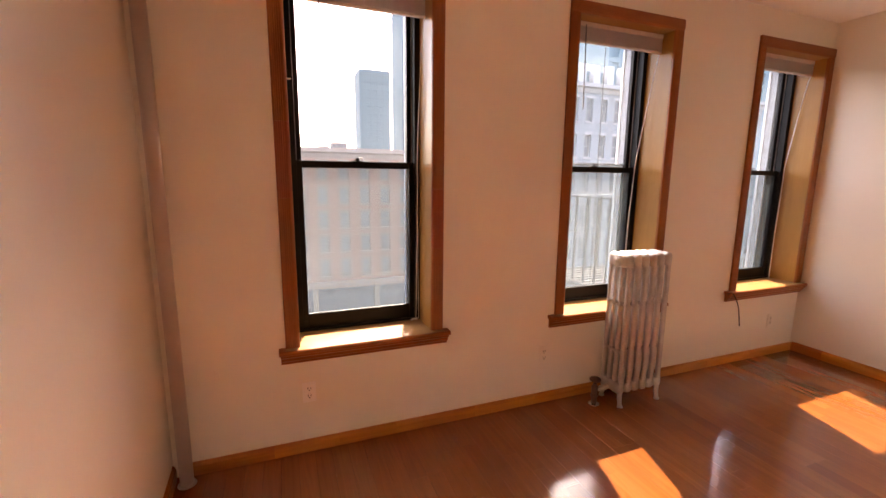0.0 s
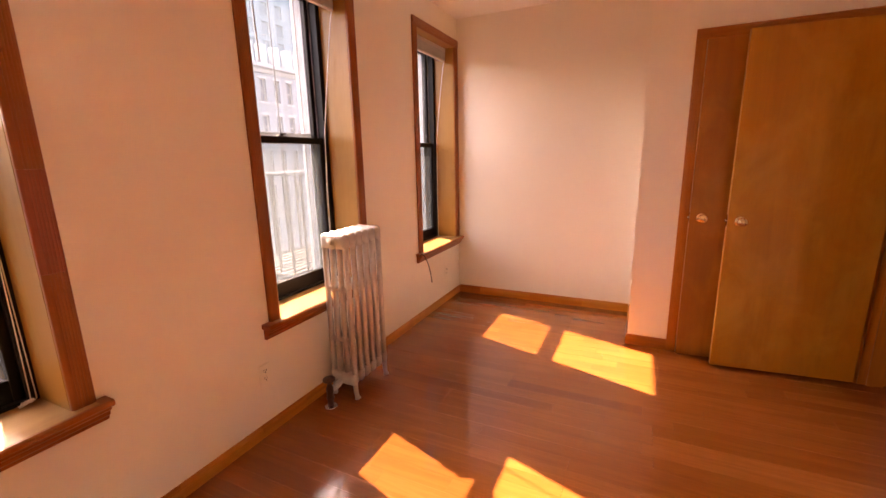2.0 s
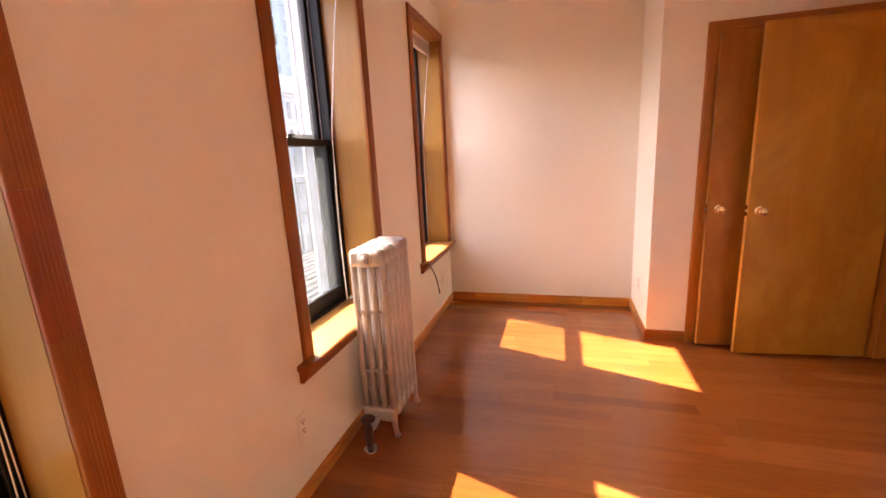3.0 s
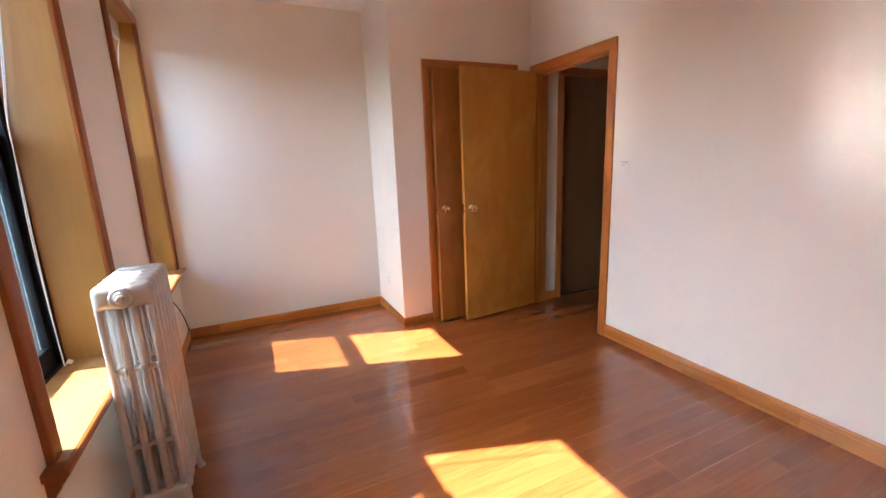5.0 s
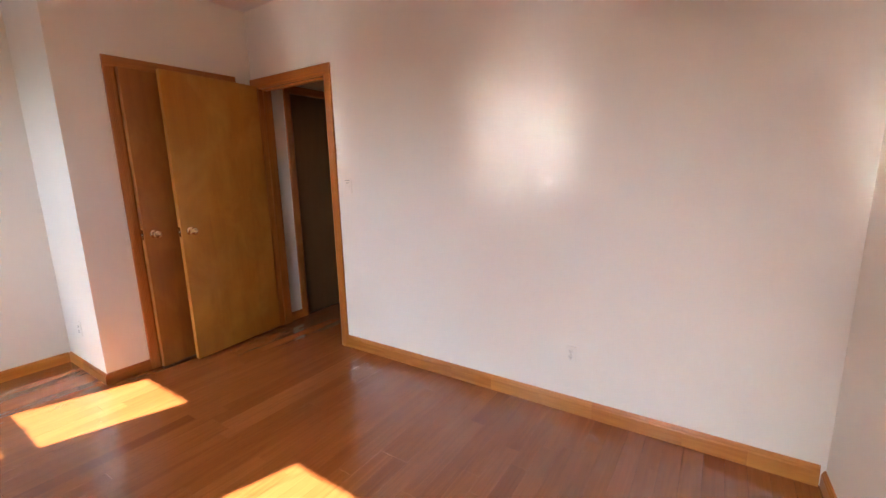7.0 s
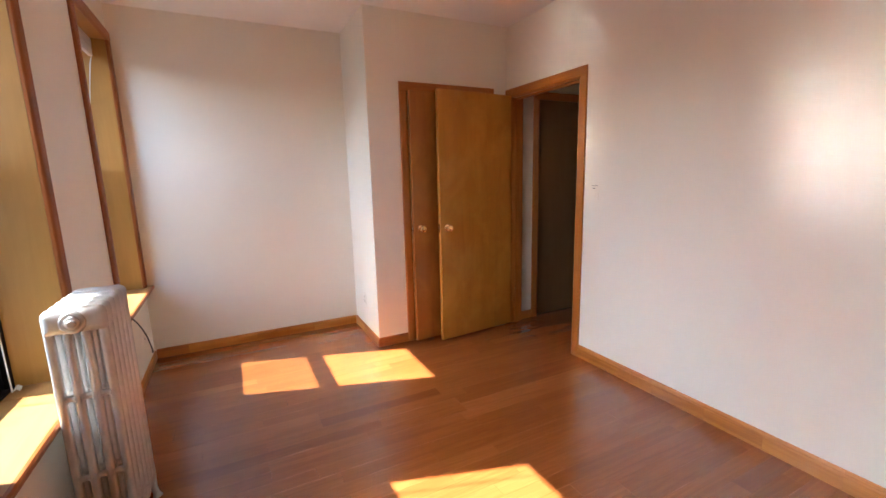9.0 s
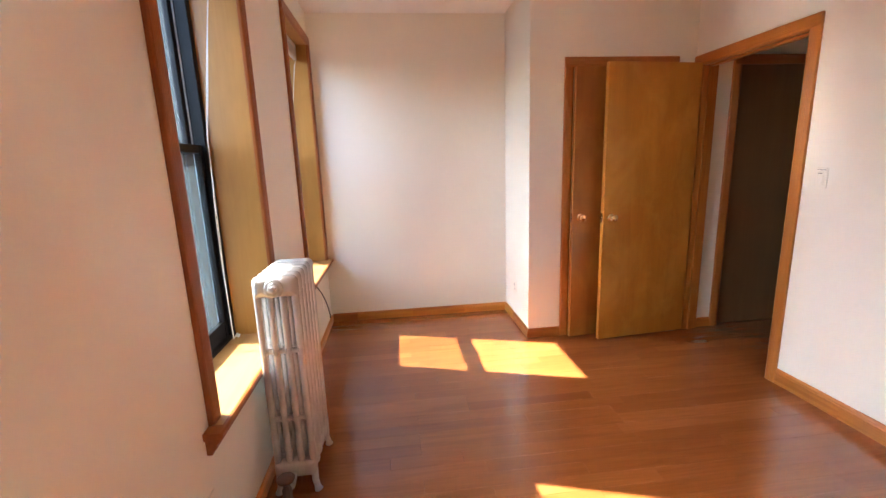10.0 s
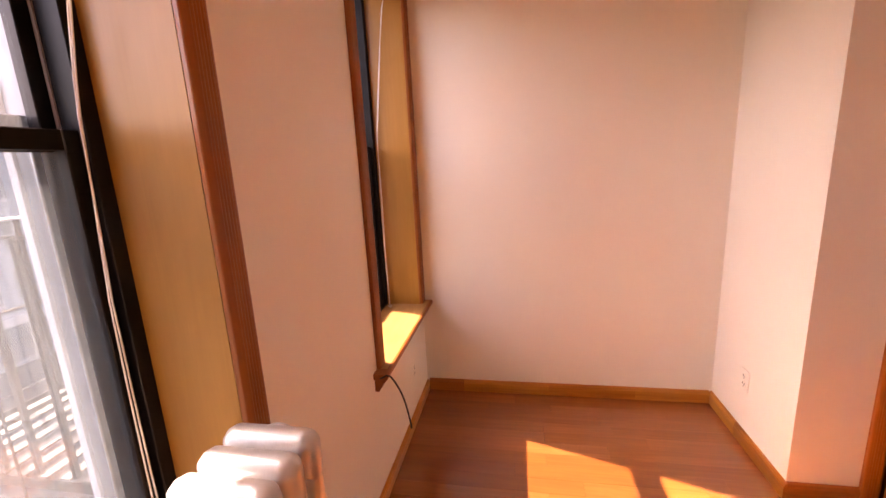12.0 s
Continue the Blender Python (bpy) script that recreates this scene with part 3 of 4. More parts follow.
def baseboard(axis, face, out, a, b, slope=0.0, BH=0.075):
    """slope: how far the wall leans off its axis from a to b."""
    t = thing("baseboard", ((a if axis == "x" else face), (face if axis == "x" else a), 0), kind="structure")
    inv = Matrix.Translation(t.location).inverted()
    x = a
    while x < b - 0.01:
        n = min(b, x + random.uniform(0.22, 0.55))
        if b - n < 0.15:
            n = b
        f0, f1 = face + slope * (x - a) / (b - a), face + slope * (n - a) / (b - a)
        prof = [(0, 0), (BT, 0), (BT, BH * 0.72), (BT * 0.75, BH * 0.80), (BT * 0.75, BH * 0.86), (BT * 0.35, BH * 0.98), (0, BH)]
        bm = bmesh.new()
        ends = []
        for s, f in ((x, f0), (n, f1)):
            ends.append([bm.verts.new((s, f + out * p, q) if axis == "x" else (f + out * p, s, q)) for p, q in prof])
        bm.faces.new(ends[0])
        bm.faces.new(ends[1][::-1])
        for k in range(len(prof)):
            bm.faces.new((ends[0][k], ends[0][(k + 1) % 7], ends[1][(k + 1) % 7], ends[1][k]))
        o = part("board", bm, PINE[random.randrange(3) + (0 if axis == "x" else 3)], t)
        o.matrix_parent_inverse = inv
        x = n
    return t


baseboard("x", YN, -1, XWN + 0.03, XE, BH=0.066)
baseboard("y", XE, -1, YJ + BT, YN - BT)
baseboard("x", YJ, 1, XJ - BT, XE)
baseboard("y", XJ, -1, CLOSET[1], YJ)
baseboard("x", YS, 1, XWS + 0.02, DOOR[0], BH=0.096)
baseboard("y", XWS, 1, YS, YN - BT, XWN - XWS)
baseboard("y", HALL_X, -1, -1.050, YS - 0.12)


# ---- radiator ----
def pillow(bm, ya, yb, za, zb, x0, x1, corner, round_x, low=None):
    """A slab across x with rounded corners in its outline and rounded broad edges."""
    low = corner if low is None else low
    rings = []
    for k in range(8):
        t = (k if k < 4 else 7 - k) / 3 * math.pi / 2
        inset = round_x * (1 - math.sin(t))
        x = (x0 + round_x * (1 - math.cos(t))) if k < 4 else (x1 - round_x * (1 - math.cos(t)))
        ring = []
        for cy, cz, a0, r in ((yb, zb, 0, corner), (ya, zb, 90, corner), (ya, za, 180, low), (yb, za, 270, low)):
            sy, sz = (1 if cy == yb else -1), (1 if cz == zb else -1)
            rr = max(r - inset, 0.0015)
            py, pz = cy - sy * (inset + rr), cz - sz * (inset + rr)
            for j in range(5):
                w = radians(a0 + j * 22.5)
                ring.append(bm.verts.new((x, py + rr * math.cos(w), pz + rr * math.sin(w))))
        rings.append(ring)
    n = len(rings[0])
    for p, q in zip(rings, rings[1:]):
        for j in range(n):
            bm.faces.new((p[j], p[(j + 1) % n], q[(j + 1) % n], q[j]))
    bm.faces.new(rings[0][::-1])
    bm.faces.new(rings[-1])
    bmesh.ops.recalc_face_normals(bm, faces=bm.faces)
    return bm


def radiator():
    """Column radiator of six sections with four tubes each, on legs at both ends."""
    x0, y0, y1, zt, n, pitch = 2.0, 1.885, 2.062, 0.985, 6, 0.0617
    r = thing("radiator", (x0 + 0.18, (y0 + y1) / 2, 0), "silver-painted cast iron column radiator standing on the floor under the window", "radiator")
    ox, oy = r.location.x, r.location.y
    ya, yb = y0 - oy, y1 - oy
    half, half_x, head_x = 0.0138, 0.0160, 0.0290
    ys = [ya + half + 0.001 + k * (yb - ya - 2 * half - 0.002) / 3 for k in range(4)]
    made = {}
    for i in range(n):
        x = x0 + 0.030 + i * pitch - ox
        s = new("section")
        s.parent = r
        zl = 0.085

        def put_piece(key, name, make, at):
            if key not in made:
                o = made[key] = part(name, make(), M_IRON, s, smooth=True)
            else:
                o = new(name, made[key].data)
                o.parent = s
            o.location = at

        for yy in ys:
            put_piece("column", "column", lambda: pillow(bmesh.new(), -half, half, zl + 0.03, zt - 0.05, -half_x, half_x, 0.012, 0.011), (x, yy, 0))
        for z in (0.36, 0.665):
            for k in range(3):
                yy = (ys[k] + ys[k + 1]) / 2
                put_piece("web", "web", lambda: tube(bmesh.new(), [(0, -0.018, 0), (0, -0.012, 0), (0, -0.007, 0), (0, 0.007, 0), (0, 0.012, 0), (0, 0.018, 0)], [0.024, 0.015, 0.011, 0.011, 0.015, 0.024], 12), (x, yy, z))
        put_piece("top", "top_header", lambda: pillow(bmesh.new(), ya, yb, zt - 0.088, zt, -head_x, head_x, 0.026, 0.0275, 0.010), (x, 0, 0))
        put_piece("bottom", "bottom_header", lambda: pillow(bmesh.new(), ya + 0.001, yb - 0.001, zl, zl + 0.075, -0.027, 0.027, 0.010, 0.020, 0.022), (x, 0, 0))
        if i in (0, n - 1):
            for yy in (ys[0], ys[-1]):
                bm = tube(bmesh.new(), [(x, yy, zl + 0.04), (x, yy, 0.05), (x, yy + (-0.006 if yy < 0 else 0.006), 0.02), (x, yy + (-0.01 if yy < 0 else 0.01), 0.0)], [0.016, 0.014, 0.013, 0.019], 10)
                part("leg", bm, M_IRON, s, smooth=True)
    for z in (zt - 0.046, 0.085 + 0.042):
        xa, xb = x0 + 0.030 - ox, x0 + 0.030 + (n - 1) * pitch - ox
        part("connector", tube(bmesh.new(), [(xa, 0, z), (xb, 0, z)], 0.024, 14), M_IRON, r, smooth=True)
    for x, k in ((x0 + 0.030 - head_x - ox, -1), (x0 + 0.030 + head_x + (n - 1) * pitch - ox, 1)):
        z = zt - 0.046
        bm = tube(bmesh.new(), [(x - k * 0.010, 0, z), (x + k * 0.002, 0, z), (x + k * 0.005, 0, z), (x + k * 0.005, 0, z), (x + k * 0.001, 0, z)], [0.040, 0.037, 0.031, 0.026, 0.023], 24)
        part("hub", bm, M_IRON, r, "raised round hub", smooth=True)
        bm = tube(bmesh.new(), [(x - k * 0.004, 0, z), (x + k * 0.008, 0, z), (x + k * 0.010, 0, z)], [0.022, 0.022, 0.018], 20)
        tube(bm, [(x + k * 0.004, 0, z), (x + k * 0.020, 0, z), (x + k * 0.022, 0, z)], [0.014, 0.013, 0.009], 8)
        part("plug", bm, M_IRON, r, "round end plug with a square nut")
    return r


radiator()


def valve():
    v = thing("radiator_valve", (1.905, 1.985, 0), "painted angle valve with dark round handwheel beside the radiator", "valve")
    part("floor_plate", tube(bmesh.new(), [(0, 0, 0), (0, 0, 0.004), (0, 0, 0.007)], [0.036, 0.034, 0.020], 24), M_CHROME, v, "chrome floor plate")
    part("riser", tube(bmesh.new(), [(0, 0, 0.004), (0, 0, 0.055)], 0.017, 14), M_KNOBDARK, v, smooth=True)
    bm = tube(bmesh.new(), [(0, 0, 0.05), (0, 0, 0.062), (0, 0, 0.07), (0, 0, 0.115), (0, 0, 0.125), (0, 0, 0.14)], [0.022, 0.024, 0.019, 0.021, 0.016, 0.012], 8)
    part("body", bm, M_KNOBDARK, v, "dark aged brass valve body")
    bm = bmesh.new()
    tube(bm, [(0.018, 0, 0.095), (0.045, 0, 0.095), (0.046, 0, 0.095), (0.075, 0, 0.1), (0.105, -0.003, 0.105)], [0.015, 0.015, 0.021, 0.020, 0.014], 8)
    part("union_nut", bm, M_IRON, v, "cream-painted union nut")
    part("stem", tube(bmesh.new(), [(0, 0, 0.138), (0, 0, 0.162)], 0.006, 10), M_CHROME, v, smooth=True)
    bm = tube(bmesh.new(), [(0, 0, 0.156), (0, 0, 0.160), (0, 0, 0.170), (0, 0, 0.176), (0, 0, 0.178)], [0.022, 0.034, 0.036, 0.030, 0.010], 18)
    part("handwheel", bm, M_KNOBDARK, v, "dark round handwheel", smooth=True)
    return v


valve()

# ---- riser pipe in the corner ----
pp = thing("riser_pipe", (-0.395, 2.06, 0), "painted steam riser pipe from floor to ceiling in the corner", "pipe")
part("pipe", tube(bmesh.new(), [(0, 0, 0), (0, 0, ZC)], 0.029, 20), M_PIPE, pp, smooth=True)
for z, up in ((0, 1), (ZC, -1)):
    part("collar", tube(bmesh.new(), [(0, 0, z), (0, 0, z + up * 0.005), (0, 0, z + up * 0.010)], [0.040, 0.038, 0.030], 24), M_PIPE, pp, smooth=True)


# ---- outlets, switch, cable ----
def plate(name, at, turn, switch, label, material=M_PLASTIC):
    """A wall plate 70 by 115 mm, its face towards local -y."""
    t = thing(name, at, label, "switch" if switch else "socket", "" if switch else "wall sockets")
    t.rotation_euler = (0, 0, radians(turn))
    part("cover", boxes((-0.034, 0.034, -0.005, 0, -0.055, 0.055)), material, t, bevel=0.003, seg=2)
    if switch:
        part("toggle_frame", boxes((-0.017, 0.017, -0.008, -0.005, -0.034, 0.034)), material, t, bevel=0.001)
        part("rocker", boxes((-0.014, 0.014, -0.011, -0.008, -0.030, 0.030)), material, t, bevel=0.002)
    else:
        for z in (-0.02, 0.02):
            s = part("receptacle", tube(bmesh.new(), [(0, -0.004, z), (0, -0.0075, z)], [0.0165, 0.016], 20), material, t)
            part("slots", boxes((-0.0085, -0.0055, -0.0082, -0.0074, z - 0.002, z + 0.009), (0.0055, 0.0085, -0.0082, -0.0074, z - 0.002, z + 0.008), (-0.0028, 0.0028, -0.0082, -0.0074, z - 0.012, z - 0.006)), M_SLOT, s, "dark socket slots")
    if switch:
        # Two short dark lines: one across the plate's top, one on the rocker.
        part("dark_lines", boxes((-0.024, 0.024, -0.0056, -0.0048, 0.043, 0.0455), (-0.010, 0.010, -0.0118, -0.0108, 0.024, 0.027)), M_SLOT, t, "two short dark lines")
    part("screw", tube(bmesh.new(), [(0, -0.004, 0), (0, -0.0062, 0)], 0.003, 8), material, t)
    return t


plate("wall_outlet", (0.17, YN, 0.33), 0, False, "ivory plastic duplex wall socket under the window")
plate("wall_outlet", (1.60, YN, 0.325), 0, False, "wall-coloured duplex wall socket beside the radiator", M_WALL)
plate("wall_outlet", (3.80, YN, 0.30), 0, False, "wall-coloured duplex wall socket near the alcove corner", M_WALL)
plate("wall_outlet", (0.75, YS, 0.345), 180, False, "pale plastic duplex wall socket above the baseboard", M_WALL).scale = (0.84, 1, 0.84)
plate("wall_outlet", (3.80, YJ, 0.32), 180, False, "wall-coloured duplex wall socket in the alcove", M_WALL)
plate("light_switch", (2.385, YS, 1.25), 180, True, "wall-coloured rocker light switch beside the door casing", M_WALL)

cb = thing("cable", (3.215, 2.075, 0.55), "thin black cable hanging from the end of the window sill", "cable")
pts = []
for k in range(17):
    u = k / 16
    pts.append((-0.008 + 0.006 * math.sin(u * 5), -0.024 - 0.073 * u - 0.012 * math.sin(u * 3.1), 0.045 - 0.05 * math.sin(u * 1.5) - 0.155 * u ** 1.2))
part("cord", tube(bmesh.new(), [(-0.004, 0.02, 0.03), (-0.014, -0.01, 0.052)] + pts, 0.0036, 8), M_CABLE, cb, smooth=True)
part("plug", tube(bmesh.new(), [(pts[-1][0], pts[-1][1], pts[-1][2]), (pts[-1][0] + 0.006, pts[-1][1] + 0.002, pts[-1][2] - 0.02)], 0.0045, 8), M_CABLE, cb, "bare cable end")


# ---- outside ----
def facade_building(name, x0, x1, y, z0, z1, depth, wall_mat, cols, rows, win_w, win_h, label, ground=True, yaw=0.0, sills=True, glass_mat=None, trim_mat=None, cornice=0.5):
    """A building whose front faces the room: piers and spandrels, with recessed panes, sills, lintels and a cornice."""
    b = thing(name, ((x0 + x1) / 2, y, z0), label, "building")
    b.rotation_euler = (0, 0, radians(yaw))
    w, h = x1 - x0, z1 - z0
    hx = w / 2
    part("body", boxes((-hx, hx, 0.35, depth, 0, h)), wall_mat, b)
    base = 4.2 if ground else 0.0
    bw, rh = w / cols, (h - base - 1.0) / rows
    bm = bmesh.new()
    for c in range(cols + 1):
        half = (bw - win_w) / 2
        xa = -hx if c == 0 else -hx + c * bw - half
        xb = hx if c == cols else -hx + c * bw + half
        box(bm, xa, xb, 0, 0.35, base, h)
    for r in range(rows + 1):
        za = base if r == 0 else base + r * rh - (rh - win_h) * 0.35
        zb = h if r == rows else base + r * rh + (rh - win_h) * 0.65
        for c in range(cols):
            xa = -hx + c * bw + (bw - win_w) / 2
            box(bm, xa, xa + win_w, 0.002, 0.35, za, zb)
    part("front_wall", bm, wall_mat, b)
    wn_ = None
    for r in range(rows):
        for c in range(cols):
            xa = -hx + c * bw + (bw - win_w) / 2
            za = base + r * rh + (rh - win_h) * 0.65
            if wn_ is None:
                bm = boxes((0, win_w, 0.30, 0.32, 0, win_h))
                wn_ = bpy.data.meshes.new("window")
                for zz in (0.0, win_h * 0.48, win_h - 0.08):
                    box(bm, 0, win_w, 0.24, 0.30, zz, zz + 0.08)
                for xx in (0.0, win_w - 0.07):
                    box(bm, xx, xx + 0.07, 0.24, 0.30, 0, win_h)
                for f in bm.faces:
                    f.material_index = 0 if all(v.co.y > 0.295 for v in f.verts) and f.calc_area() > 0.5 * win_w * win_h * 0.9 else 1
                if sills:
                    box(bm, -0.12, win_w + 0.12, -0.12, 0.0, -0.18, 0.0)
                    box(bm, -0.12, win_w + 0.12, -0.05, 0.0, win_h, win_h + 0.28)
                bm.faces.ensure_lookup_table()
                for f in bm.faces:
                    if all(v.co.y < 0.01 for v in f.verts):
                        f.material_index = 1
                bmesh.ops.recalc_face_normals(bm, faces=bm.faces)
                bm.to_mesh(wn_)
                bm.free()
                wn_.materials.append(glass_mat or M_FARGLASS)
                wn_.materials.append(trim_mat or M_FARTRIM)
            o = new("window", wn_)
            o.parent = b
            o.location = (xa, 0, za)
    if cornice:
        bm = bmesh.new()
        prism(bm, [(0.3, h - 0.9), (-0.1, h - 0.9), (-cornice * 0.5, h - 0.5), (-cornice, h - 0.35), (-cornice, h + 0.05), (0.3, h + 0.05)], "x", -hx - 0.1, hx + 0.1)
        part("cornice", bm, trim_mat or M_FARTRIM, b)
    if ground:
        bm = bmesh.new()
        n = max(2, int(w / 5))
        for k in range(n + 1):
            box(bm, -hx + k * w / n - (0.25 if k else 0), -hx + k * w / n + (0.25 if k < n else 0), -0.1, 0.35, 0, base - 0.7)
        box(bm, -hx, hx, -0.25, 0.35, base - 0.7, base + 0.02)
        part("shop_front", bm, trim_mat or M_FARTRIM, b)
        part("shop_glass", boxes((-hx + 0.3, hx - 0.3, 0.2, 0.24, 0.6, base - 0.7)), M_FARGLASS, b)
    return b


# The air is clear: distance haze is put into these blue-grey colours.
M_HAZY = plain("haze_tinted_facade", (0.20, 0.285, 0.31), 0.9, 0, 0.08, 0.5)
M_HAZYGLASS = plain("haze_tinted_glass", (0.165, 0.24, 0.27), 0.5, 0, 0.1, 0.5)
M_TOWER = plain("haze_tinted_tower", (0.105, 0.170, 0.188), 0.95, 0, 0.12, 0.3)
M_TOWERGLASS = plain("haze_tinted_tower_glass", (0.078, 0.135, 0.152), 0.7, 0, 0.1, 0.5)
M_BRICK = plain("red_brick", (0.33, 0.155, 0.115), 0.85, 0, 0.3, 3)
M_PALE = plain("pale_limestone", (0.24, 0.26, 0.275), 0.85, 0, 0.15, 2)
M_ATTIC = plain("weathered_white_stone", (0.50, 0.51, 0.50), 0.8, 0, 0.12, 1)
M_TAN = plain("tan_brick", (0.13, 0.12, 0.105), 0.85, 0, 0.2, 2)
M_GREY = plain("grey_concrete", (0.12, 0.13, 0.14), 0.8, 0, 0.12, 1)
M_FARTRIM = plain("pale_trim_stone", (0.36, 0.35, 0.34), 0.7, 0, 0.1)
M_FARGLASS = plain("far_window_glass", (0.10, 0.115, 0.13), 0.3, 0, 0.3, 1)
M_DULLTRIM = plain("dull_brownstone", (0.27, 0.20, 0.17), 0.8, 0, 0.12)
M_ROOFHOUSE = plain("dark_roof_house", (0.12, 0.13, 0.145), 0.9, 0, 0.15, 0.5)
M_ROAD = plain("asphalt", (0.04, 0.041, 0.044), 0.95, 0, 0.25, 2)
M_PAVE = plain("pavement_concrete", (0.06, 0.062, 0.064), 0.95, 0, 0.15, 1)
# Slat steel is a paler copy, with the sun on its tops coloured in.
M_SLAT = plain("sunlit_slat_steel", (0.10, 0.098, 0.095), 0.6, 0.1, 0.2, 20)
M_STEEL = plain("painted_steel", (0.018, 0.018, 0.020), 0.85, 0.0, 0.3, 20)
for m in (M_SLAT, M_STEEL, M_HAZY, M_HAZYGLASS, M_ROAD, M_PAVE):
    m.node_tree.nodes["Principled BSDF"].inputs["Specular IOR Level"].default_value = 0.12

GZ = -13.0
part("ground", boxes((-1500, 1500, YO + 3.5, 3000, GZ - 1, GZ)), M_ROAD, kind="structure")
part("pavement", boxes((-120, 120, YO + 3.5, YO + 7, GZ, GZ + 0.15), (-120, 160, 36, 42, GZ, GZ + 0.15)), M_PAVE, kind="structure")
facade_building("brick_building", -38, -4, 42, GZ, 3.4, 14, M_BRICK, 17, 5, 0.95, 1.6, "red-brown brick apartment building with shops below, across the avenue", trim_mat=M_DULLTRIM)
facade_building("brick_building", -3.4, 21, 42, GZ, 4.2, 14, M_BRICK, 12, 5, 0.95, 1.6, "red-brown brick apartment building with a dull cornice, across the avenue", trim_mat=M_DULLTRIM)
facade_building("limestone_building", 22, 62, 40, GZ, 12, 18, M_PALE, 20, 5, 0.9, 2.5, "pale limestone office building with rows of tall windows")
facade_building("slab_tower", 30, 42, 170, GZ, 43, 12, M_TOWER, 5, 18, 1.5, 1.7, "tall apartment tower coloured grey-blue for haze", ground=False, sills=False, cornice=0, glass_mat=M_TOWERGLASS, trim_mat=M_TOWER)
facade_building("slab_tower", 50, 68, 180, GZ, 75, 18, M_TOWER, 7, 26, 1.8, 1.9, "tall tower coloured teal-grey for haze", ground=False, sills=False, cornice=0, glass_mat=M_TOWERGLASS, trim_mat=M_TOWER)
facade_building("tall_building", 57, 103, 62, GZ, 50, 20, M_HAZY, 15, 18, 1.4, 2.1, "tall tan brick building with many windows, coloured blue-grey for haze", yaw=-8, glass_mat=M_HAZYGLASS, trim_mat=M_HAZY)
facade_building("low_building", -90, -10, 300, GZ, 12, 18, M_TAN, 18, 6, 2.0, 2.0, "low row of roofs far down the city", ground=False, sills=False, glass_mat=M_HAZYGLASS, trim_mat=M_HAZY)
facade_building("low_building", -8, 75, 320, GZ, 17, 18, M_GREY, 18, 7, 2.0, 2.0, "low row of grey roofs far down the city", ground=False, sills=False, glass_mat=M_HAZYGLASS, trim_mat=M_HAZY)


def rooftop(x, y, z, w, d, h, label):
    t = thing("roof_house", (x, y, z), label, "roof house")
    part("wall", boxes((-w / 2, w / 2, -d / 2, d / 2, 0, h)), M_ROOFHOUSE, t)
    part("roof", boxes((-w / 2 - 0.06, w / 2 + 0.06, -d / 2 - 0.2, d / 2 + 0.2, h, h + 0.06)), M_FARTRIM, t)
    part("door", boxes((-w * 0.15, w * 0.15, -d / 2 - 0.06, -d / 2, 0, h * 0.7)), M_FARGLASS, t, "dark roof door")


for x, w, h in ((4.3, 0.95, 0.35), (5.85, 1.5, 0.75), (2.2, 1.6, 0.16)):
    rooftop(x, 46, 4.2, w, 1.6, h, "small dark roof house on a brick apartment building")

# attic storey of pale piers along the roof of the limestone building, and a tank behind it
attic = thing("attic_storey", (42, 40.6, 12.06), "sunlit pale stone attic of square piers on the limestone building", "attic")
for k in range(21):
    x = -19.4 + k * 1.94
    part("pier", boxes((x - 0.45, x + 0.45, 0, 0.8, 0, 2.3)), M_ATTIC, attic)
part("back_wall", boxes((-19.6, 19.6, 0.8, 1.2, 0, 1.7)), M_HAZYGLASS, attic)
tank = thing("water_tank", (39.5, 50, 12.0), "pale round roof water tank with a shallow conical cap", "water tank")
part("drum", tube(bmesh.new(), [(0, 0, 1.0), (0, 0, 4.2)], 2.1, 24), M_ATTIC, tank)
part("cap", tube(bmesh.new(), [(0, 0, 4.2), (0, 0, 4.3), (0, 0, 5.2)], [2.2, 2.2, 0.15], 24), M_ATTIC, tank)
for p, q in ((-1.3, -1.3), (1.3, -1.3), (1.3, 1.3), (-1.3, 1.3)):
    part("leg", boxes((p - 0.12, p + 0.12, q - 0.12, q + 0.12, 0, 1.0)), M_STEEL, tank)

# a wire that drops down the front of the house
wire = thing("drop_wire", (2.39, 2.66, GZ), "thin black wire hanging straight down in front of the house", "wire")
part("strand", tube(bmesh.new(), [(0, 0, 0), (0, 0, 24)], 0.003, 8), M_CABLE, wire, smooth=True)


# ---- fire escape ----
fe = thing("fire_escape", (2.8, 3.15, 0.46), "grey painted steel fire escape landing with slatted floor and railing", "fire escape")
X0, X1, Y0, Y1 = -0.1, 1.75, -0.62, 0.55
for k in range(13):
    y = Y0 + 0.05 + k * (Y1 - Y0 - 0.1) / 12
    part("slat", boxes((X0, X1, y - 0.019, y + 0.019, -0.008, 0.0)), M_SLAT, fe)
for x in (X0 + 0.02, 0.5, 1.1, X1 - 0.02):
    part("bearer", boxes((x - 0.02, x + 0.02, Y0, Y1, -0.05, -0.009)), M_STEEL, fe)
for y in (Y0, Y1):
    part("edge_rail", boxes((X0, X1, y - 0.006, y + 0.006, -0.055, 0.012)), M_STEEL, fe)
part("top_rail", boxes((X0, X1, Y1 - 0.02, Y1 + 0.02, 0.805, 0.815)), M_POST, fe, "pale top rail")
part("middle_rail", boxes((X0, X1, Y1 - 0.015, Y1 + 0.015, 0.42, 0.428)), M_STEEL, fe)
bar = None
